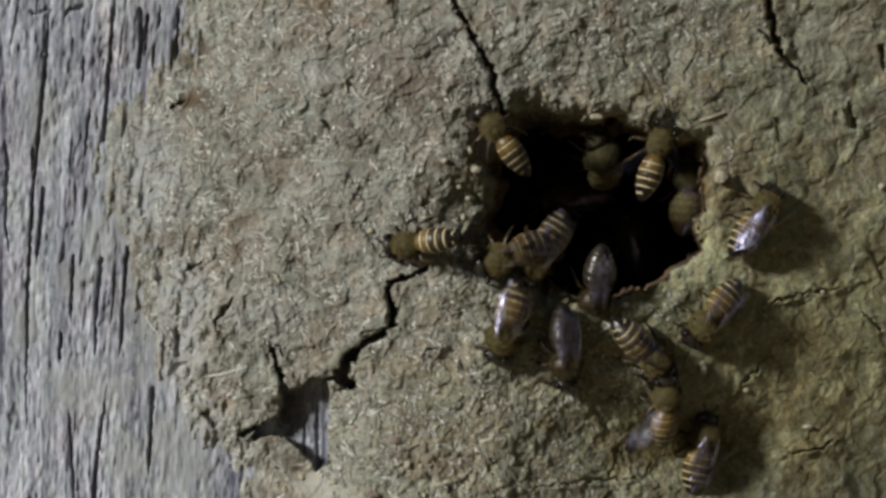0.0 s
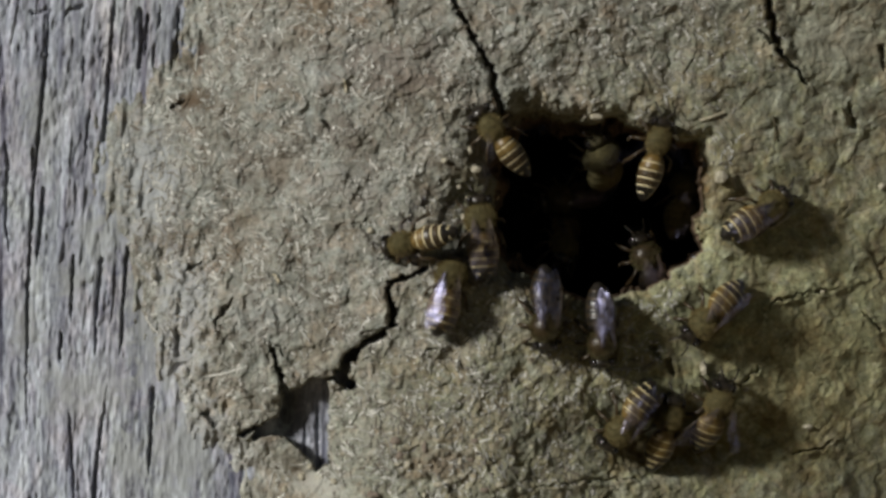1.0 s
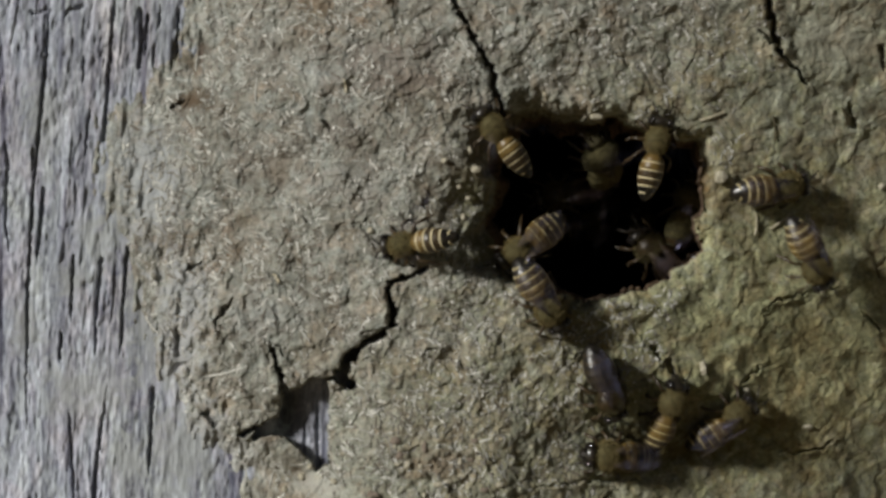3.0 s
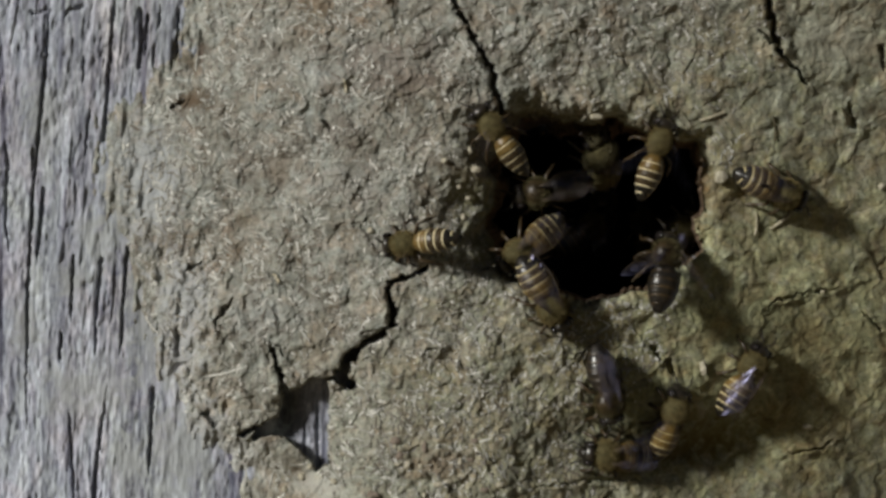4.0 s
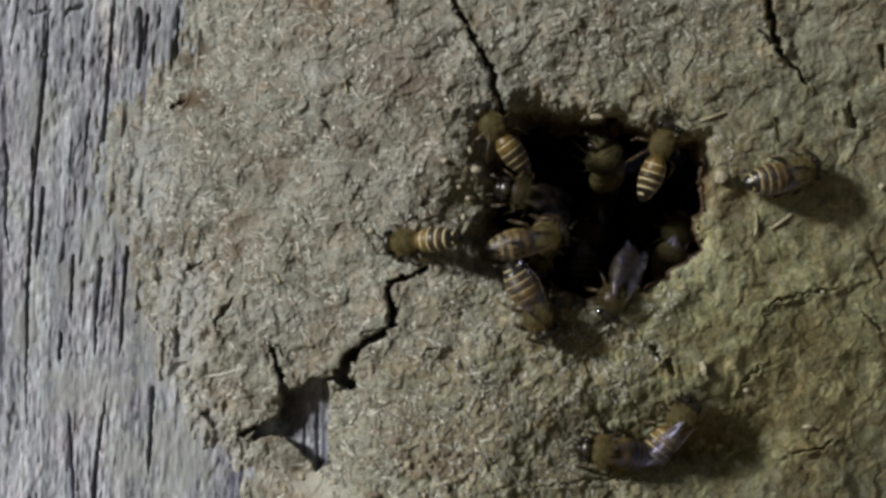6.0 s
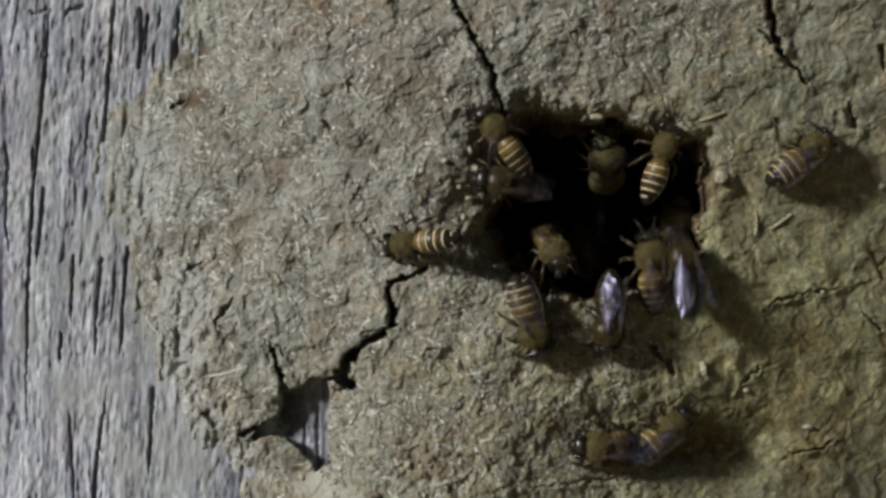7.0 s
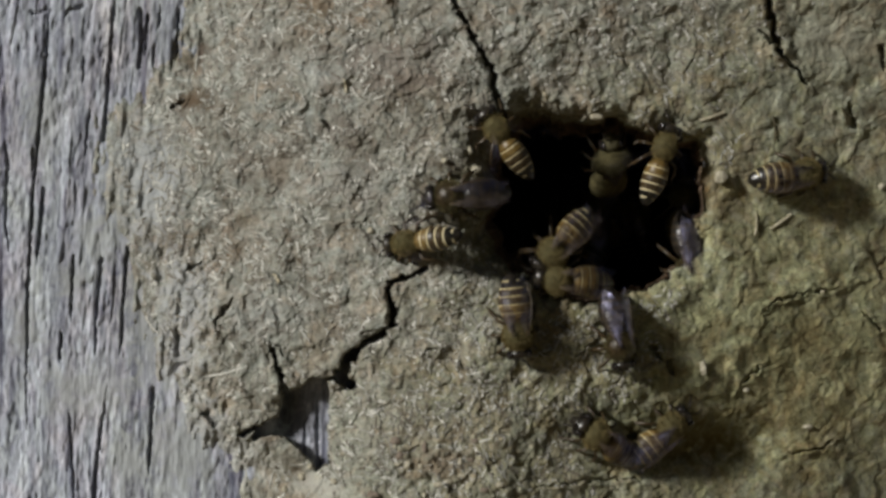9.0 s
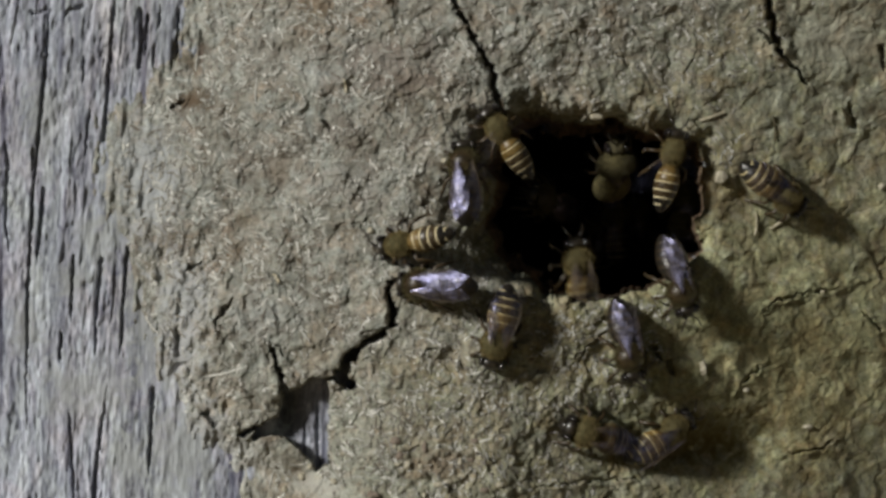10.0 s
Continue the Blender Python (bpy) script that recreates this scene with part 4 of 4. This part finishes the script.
def motions():
    bee = bee_like(FANNER)            # left of the entrance, tail to it
    crawl(bee, [(0, 763, 427, 187, 1.4, -30), (1.0, 757, 422, 193, 1.4, -30), (1.5, 757, 424, 192, 1.4, -30), (2.0, 759, 426, 189, 1.4, -30), (2.5, 756, 427, 189, 1.4, -30), (4.0, 761, 427, 186, 1.4, -30), (7.0, 761, 427, 186, 1.4, -30), (8.5, 763, 426, 186, 1.4, -30), (9.0, 763, 424, 188, 1.4, -30), (9.5, 761, 424, 188, 1.4, -30), (10, 751, 424, 192, 1.4, -30)], 1)
    fan(bee, 0)
    bee = bee_like(FANNER)            # above the entrance's left rim
    crawl(bee, [(0, 887, 250, 128), (5.5, 887, 250, 128), (7.5, 889, 251, 127), (8.5, 893, 252, 125), (10, 895, 254, 125)], 2)
    fan(bee, 1)
    bee = bee_like(HOUSE)             # inside the upper rim
    crawl(bee, [(0, 1046, 268, 122, -13.5, 42), (4.5, 1046, 268, 122, -13.5, 42), (5.5, 1048, 270, 122, -13.5, 42), (6.8, 1056, 272, 110, -12.5, 42), (8.0, 1060, 276, 104, -12.5, 42), (9.5, 1068, 280, 100, -12.5, 42), (10, 1074, 284, 98, -12.5, 42)], 3)
    bee = bee_like(FANNER)            # upper right rim, tail down
    crawl(bee, [(0, 1147, 282, 74, -1.5), (2.2, 1147, 280, 80, -1.5), (2.7, 1147, 280, 84, -1.5), (3.8, 1146, 282, 74, -1.5), (5.5, 1147, 282, 73, -1.5), (6.8, 1155, 288, 74, -1.5), (9.2, 1155, 290, 74, -1.5), (9.5, 1173, 298, 80, -1.5), (10, 1173, 300, 80, -1.5)], 4)
    fan(bee, 2)
    bee = bee_like(BANDED)            # right of the entrance
    crawl(bee, [(0, 1322, 388, 55), (1.0, 1325, 378, 30), (1.5, 1320, 388, 50), (1.8, 1322, 384, 52), (2.0, 1322, 360, 40), (2.2, 1345, 338, 12), (2.7, 1348, 332, 8), (3.8, 1350, 325, -6), (4.0, 1350, 330, -22), (4.5, 1352, 334, -28), (5.0, 1352, 326, -6), (5.5, 1352, 325, -3), (6.8, 1402, 280, 35), (7.5, 1402, 280, 36), (8.0, 1400, 288, 16), (8.5, 1398, 288, 20), (9.0, 1382, 308, 5), (9.5, 1362, 322, -24), (10, 1354, 330, -34)], 5)
    open_wings(bee, [(0, 7, -12), (2.7, 7, -12), (3.8, 6, 12), (5.5, 6, 12), (6.8, 9, -12), (7.6, 9, -12), (8.0, 6, 8), (10, 6, 10)])
    bee = bee_like(AMBERY)            # lower right rim, then away to the right
    crawl(bee, [(0, 1248, 548, 225), (0.5, 1248, 548, 222), (1.0, 1250, 546, 220), (1.3, 1250, 532, 215), (1.5, 1245, 515, 190), (1.8, 1255, 500, 120), (2.0, 1275, 480, 50), (2.3, 1375, 425, -45), (2.5, 1385, 422, -60), (2.7, 1390, 425, -62), (3.2, 1480, 480, -50, 8), (3.6, 1760, 560, -30, 20), (10, 1800, 580, -30, 20)], 6)
    bee = bee_like(BANDED)            # below the entrance
    crawl(bee, [(0, 1125, 612, -42), (0.3, 1120, 625, -60), (0.5, 1112, 645, -110), (0.8, 1106, 705, -125), (1.0, 1100, 725, -128), (1.3, 1105, 745, -160), (1.4, 1106, 748, -208), (1.5, 1102, 752, -252), (1.6, 1106, 768, -225), (1.7, 1105, 785, -195), (2.0, 1090, 802, -185), (2.5, 1082, 806, -185), (4.0, 1078, 802, -186), (5.5, 1078, 798, -190), (6.8, 1060, 786, -182), (7.5, 1060, 776, -198), (9.0, 1056, 775, -212), (9.5, 1036, 770, -208), (10, 1042, 762, -198)], 7)
    open_wings(bee, [(0, 6), (1.25, 6), (1.42, 30, -6), (1.56, 30, -6), (1.75, 6), (10, 6)])
    bee = bee_like(AMBER_FANNER)      # low fanner
    crawl(bee, [(0, 1162, 715, 100), (0.5, 1158, 724, 95), (1.0, 1160, 756, 80), (1.5, 1170, 760, 75), (2.0, 1165, 745, 80), (2.5, 1166, 715, 78), (2.7, 1164, 718, 80), (4.0, 1168, 740, 80), (5.0, 1170, 742, 75), (5.3, 1230, 720, 30, 4), (5.5, 1320, 690, 20, 14), (5.8, 1600, 560, 20, 25), (6.1, 1850, 480, 20, 25), (10, 1850, 480, 20, 25)], 8)
    fan(bee, 3)
    bee = bee_like(BANDED)            # low right, wanders about
    crawl(bee, [(0, 1222, 795, 78), (0.5, 1220, 790, 75), (0.8, 1245, 755, 78), (1.0, 1246, 722, 80), (1.2, 1258, 730, 78), (1.5, 1290, 620, 90, 3), (1.7, 1255, 700, 60, 2), (2.0, 1245, 765, 28), (2.7, 1245, 766, 25), (3.3, 1280, 710, 45), (3.8, 1300, 662, 60), (4.0, 1298, 664, 60), (4.5, 1275, 615, 85), (5.0, 1230, 645, 110), (5.5, 1190, 730, 70), (6.2, 1160, 762, 45), (6.8, 1150, 764, 33), (9.0, 1148, 764, 35), (9.5, 1150, 772, 45), (10, 1152, 766, 28)], 9)
    open_wings(bee, [(0, 6), (0.8, 6), (0.95, 36, 8), (1.15, 36, 8), (1.7, 6), (6.7, 6, -8), (10, 8, -8)])
    bee = bee_like(DARK)              # comes out over the lower rim, then away
    crawl(bee, [(0, 1046, 488, -92, -2, -25), (0.2, 1048, 510, -90, -1, -15), (0.3, 1052, 545, -88), (0.5, 1056, 558, -85), (1.0, 1052, 574, -86), (1.5, 1048, 578, -84), (1.7, 1050, 615, -80), (2.0, 1062, 672, -72), (2.5, 1056, 672, -62), (4.0, 1058, 674, -74), (4.3, 1075, 660, -40), (4.5, 1085, 648, 4), (5.0, 1102, 646, 50), (5.2, 1180, 650, 20, 4), (5.4, 1300, 690, 0, 16), (5.6, 1500, 760, -10, 28), (5.8, 1850, 820, -10, 30), (10, 1850, 820, -10, 30)], 10)
    open_wings(bee, [(0, 3, -14), (1.6, 3, -14), (2.2, 3, 0), (4.6, 3, -6), (4.9, 16, -8), (5.05, 18, -6), (5.2, 60), (10, 60)])
    bee = bee_like(DARK)              # beside it, goes back in
    crawl(bee, [(0, 988, 612, -88), (0.3, 976, 600, -90), (0.5, 958, 588, -92), (1.0, 956, 545, -90), (1.5, 975, 530, -95), (1.8, 1000, 495, -60, -1), (2.1, 1030, 440, 20, -6), (2.5, 1060, 380, 80, -52), (9.1, 1050, 390, 90, -44), (9.5, 1016, 412, 80, -12, 20), (9.8, 975, 380, 150, -16, 30), (10, 950, 352, 160, -18, 40)], 11)
    open_wings(bee, [(0, 4, 14), (10, 4, 14)])
    bee = bee_like(AMBERY)            # lower left, then to the rim
    crawl(bee, [(0, 892, 568, 250), (0.3, 868, 600, 285), (0.5, 856, 608, 300), (0.6, 842, 606, 290, 2), (0.8, 825, 565, 200, 3), (1.0, 790, 522, 76, -0.4, -6), (1.5, 812, 508, 45), (1.8, 862, 470, 30), (2.0, 900, 440, 10, -1), (2.3, 960, 420, 0, -6), (2.7, 1010, 400, 0, -52), (8.6, 1040, 470, 150, -28), (9.0, 1005, 495, 175, -4), (9.5, 1132, 472, 110, -9), (9.8, 1090, 420, 95, -26), (10, 1080, 410, 95, -44)], 12)
    open_wings(bee, [(0, 9, 14), (0.35, 9, 14), (0.5, 9, 4), (1.1, 9, 4), (1.4, 9, 14), (10, 9, 14)])
    bee = bee_like(BANDED)            # sill of the entrance
    crawl(bee, [(0, 955, 440, 235, -2), (0.5, 965, 478, 60, -1.5), (0.8, 985, 450, 150, -7), (1.0, 985, 435, 250, -26, 40), (1.5, 972, 420, 260, -26, 40), (2.0, 938, 410, 225, -5), (2.5, 934, 430, 218, -5), (5.5, 932, 430, 216, -4), (6.8, 972, 460, 280, -10, 58), (8.6, 970, 458, 280, -10, 58), (9.0, 990, 425, 225, -4), (9.2, 975, 432, 150, -3), (9.5, 958, 438, 92, -2), (9.8, 985, 460, 95, -5), (10, 1016, 492, 98, -8)], 13)
    open_wings(bee, [(0, 5, 16), (10, 5, 16)])
    bee = bee_like(BANDED)            # left sill, then below the rim
    crawl(bee, [(0, 905, 448, 200, -1), (0.5, 900, 442, 185, -1), (0.8, 866, 436, 130, -1), (1.0, 850, 420, 94, -1), (1.2, 846, 396, 96, -1), (1.4, 866, 425, 20, -1), (1.5, 880, 440, -35, -1), (1.8, 910, 480, -90), (2.0, 918, 515, -100), (2.4, 928, 520, -92), (2.5, 934, 516, -84), (2.7, 948, 524, -58), (3.8, 952, 520, -58), (5.0, 952, 522, -55), (5.5, 945, 505, -40), (6.0, 930, 530, -60), (6.8, 928, 556, -72), (7.5, 924, 560, -74), (8.5, 914, 558, -80), (9.0, 906, 560, -84), (9.5, 886, 562, -100), (10, 880, 578, -104)], 14)
    open_wings(bee, [(0, 5, 14), (2.0, 5, 12), (2.4, 5, -2), (2.7, 5, 10), (3.8, 5, 24), (10, 5, 24)])
    bee = bee_like(AMBERY)            # flies in from below and goes in
    crawl(bee, [(0, 900, 1120, 100, 12), (4.6, 900, 1080, 100, 12), (4.9, 962, 690, 80, 5, -20), (5.0, 958, 634, 80, 1.5, -20), (5.1, 945, 612, 95), (5.3, 862, 560, 125), (5.5, 832, 506, 100), (5.7, 870, 465, 40), (6.1, 950, 420, 10, -5), (6.6, 1020, 390, 0, -52), (9.1, 1050, 440, 60, -44), (9.5, 1062, 488, 90, -14), (9.8, 1060, 450, 90, -40), (10, 1050, 430, 90, -52)], 15)
    open_wings(bee, [(0, 60), (4.8, 60), (4.95, 20), (5.1, 16), (5.4, 5), (10, 5)])
    bee = bee_like(DARK)              # dark bee that comes out at the left rim
    crawl(bee, [(0, 1010, 350, 190, -28), (2.7, 1005, 345, 190, -28), (3.8, 985, 335, 190, -9), (4.0, 972, 335, 192, -9), (4.5, 948, 362, 212, -8), (5.0, 946, 384, 200, -10), (5.5, 934, 355, 165, -10, 35), (6.8, 896, 322, 172, -4, 20), (7.0, 892, 325, 172, -4, 20), (7.5, 824, 350, 178), (8.0, 872, 335, 150, -2), (8.5, 846, 300, 190, -0.5), (9.0, 826, 346, 184), (9.5, 838, 322, 130, -0.5), (9.8, 822, 325, 95, -0.3, -9), (10, 822, 328, 92, -0.3, -9)], 16)
    open_wings(bee, [(0, 8, -9), (9.4, 8, -9), (9.7, 8, 5), (10, 8, 5)])
    bee = bee_like(DARK)              # behind the lower rim, flutters on the rim, then out
    crawl(bee, [(0, 1110, 440, 100, -34), (0.4, 1120, 450, 100, -22), (0.8, 1140, 480, 100, -16), (1.0, 1138, 478, 110, -16), (1.5, 1105, 464, 100, -19), (2.0, 1062, 478, 120, -9), (2.3, 1140, 446, 160, -20), (2.5, 1150, 440, 160, -24), (2.7, 1155, 446, 150, -20), (3.4, 1150, 470, 110, -6), (3.8, 1158, 492, 78, 1, -22), (4.0, 1160, 490, 75, 1, -22), (4.2, 1140, 470, 110, -5), (4.5, 1104, 464, 250, -12, 50), (5.5, 1100, 470, 250, -12, 50), (6.2, 1075, 520, 240, -1.5), (6.8, 1066, 548, 264), (8.5, 1070, 556, 266), (9.0, 1080, 584, 280, -0.5, 10), (9.5, 1086, 584, 282, -0.5, 12), (10, 1096, 604, 280, -0.5, 12)], 17)
    open_wings(bee, [(0, 5), (3.5, 5), (3.75, 50, -8), (4.1, 55, -8), (4.3, 9), (6.5, 9, 12), (6.8, 9, -14), (8.6, 11, -14), (10, 9, -14)])
    bee = bee_like(BANDED)            # runs up over the lower rim and in
    crawl(bee, [(0, 1380, 1120, 120, 15), (6.3, 1380, 1120, 120, 15), (6.6, 1215, 700, 110, 3), (6.8, 1158, 525, 96), (7.0, 1140, 480, 98, -2), (7.3, 1120, 420, 100, -9), (7.6, 1100, 400, 100, -52), (10, 1090, 400, 100, -52)], 18)
    bee = bee_like(DARK)              # lands on the lower right rim
    crawl(bee, [(0, 1720, 1020, 130, 20), (6.3, 1720, 1020, 130, 20), (6.6, 1420, 820, 130, 12), (6.8, 1235, 640, 120, 5), (7.0, 1200, 494, 100, 0.5, -15), (7.2, 1200, 430, 100, -5), (7.5, 1190, 420, 100, -14), (8.2, 1188, 418, 180, -18), (8.5, 1190, 420, 240, -16), (9.0, 1204, 445, 280, -6), (9.5, 1224, 505, 262, 0, 8), (10, 1185, 492, 286, 0, 12)], 19)
    open_wings(bee, [(0, 40), (6.5, 40), (7.0, 16), (7.3, 3), (9.5, 5, -3), (10, 5, -16)])
    bee = bee_like(HOUSE)             # on the inner right wall
    crawl(bee, [(0, 1204, 345, 85, -17), (0.5, 1200, 358, 80, -24), (1.0, 1196, 356, 80, -24), (1.5, 1200, 345, 85, -22), (2.5, 1204, 345, 85, -22), (3.8, 1190, 430, 60, -22), (5.5, 1176, 440, 70, -24), (6.8, 1176, 430, 75, -20), (7.5, 1186, 366, 85, -19), (8.5, 1196, 375, 88, -26), (10, 1200, 375, 85, -30)], 20)
    bee = bee_like(BANDED)            # flies up from below and goes in
    crawl(bee, [(0, 1230, 1150, 95, 15), (1.7, 1230, 1130, 95, 12), (1.9, 1200, 800, 95, 6), (2.0, 1186, 650, 92, 2), (2.1, 1178, 545, 95, 0.5), (2.2, 1166, 480, 110, -2), (2.35, 1150, 430, 110, -12), (2.6, 1130, 420, 100, -52), (10, 1120, 400, 100, -52)], 22)
    open_wings(bee, [(0, 50), (2.0, 45), (2.15, 14), (2.4, 5), (10, 5)])
    bee = bee_like(FANNER)            # flies past before the board
    crawl(bee, [(0, 1200, -1500, 200, 25), (5.4, 1200, -1200, 215, 25), (5.7, 400, 330, 215, 25), (5.9, -1500, 900, 200, 25), (6.6, -1500, 380, 20, 20), (6.8, 84, 345, 60, 18), (7.0, -1500, 250, 150, 25), (10, -1500, 200, 170, 25)], 23)
    fan(bee, 1)
    bee = bee_like(DARK)              # alights on the lower left at the end
    crawl(bee, [(0, 560, 1100, 120, 18), (9.45, 560, 1120, 120, 18), (9.6, 690, 820, 110, 8), (9.7, 760, 600, 140, 2), (9.8, 788, 508, 176, 0.8, -25), (10, 786, 506, 178, 0.8, -25)], 21)
    open_wings(bee, [(0, 50), (9.7, 45), (9.8, 6, 18), (10, 6, 18)])


motions()
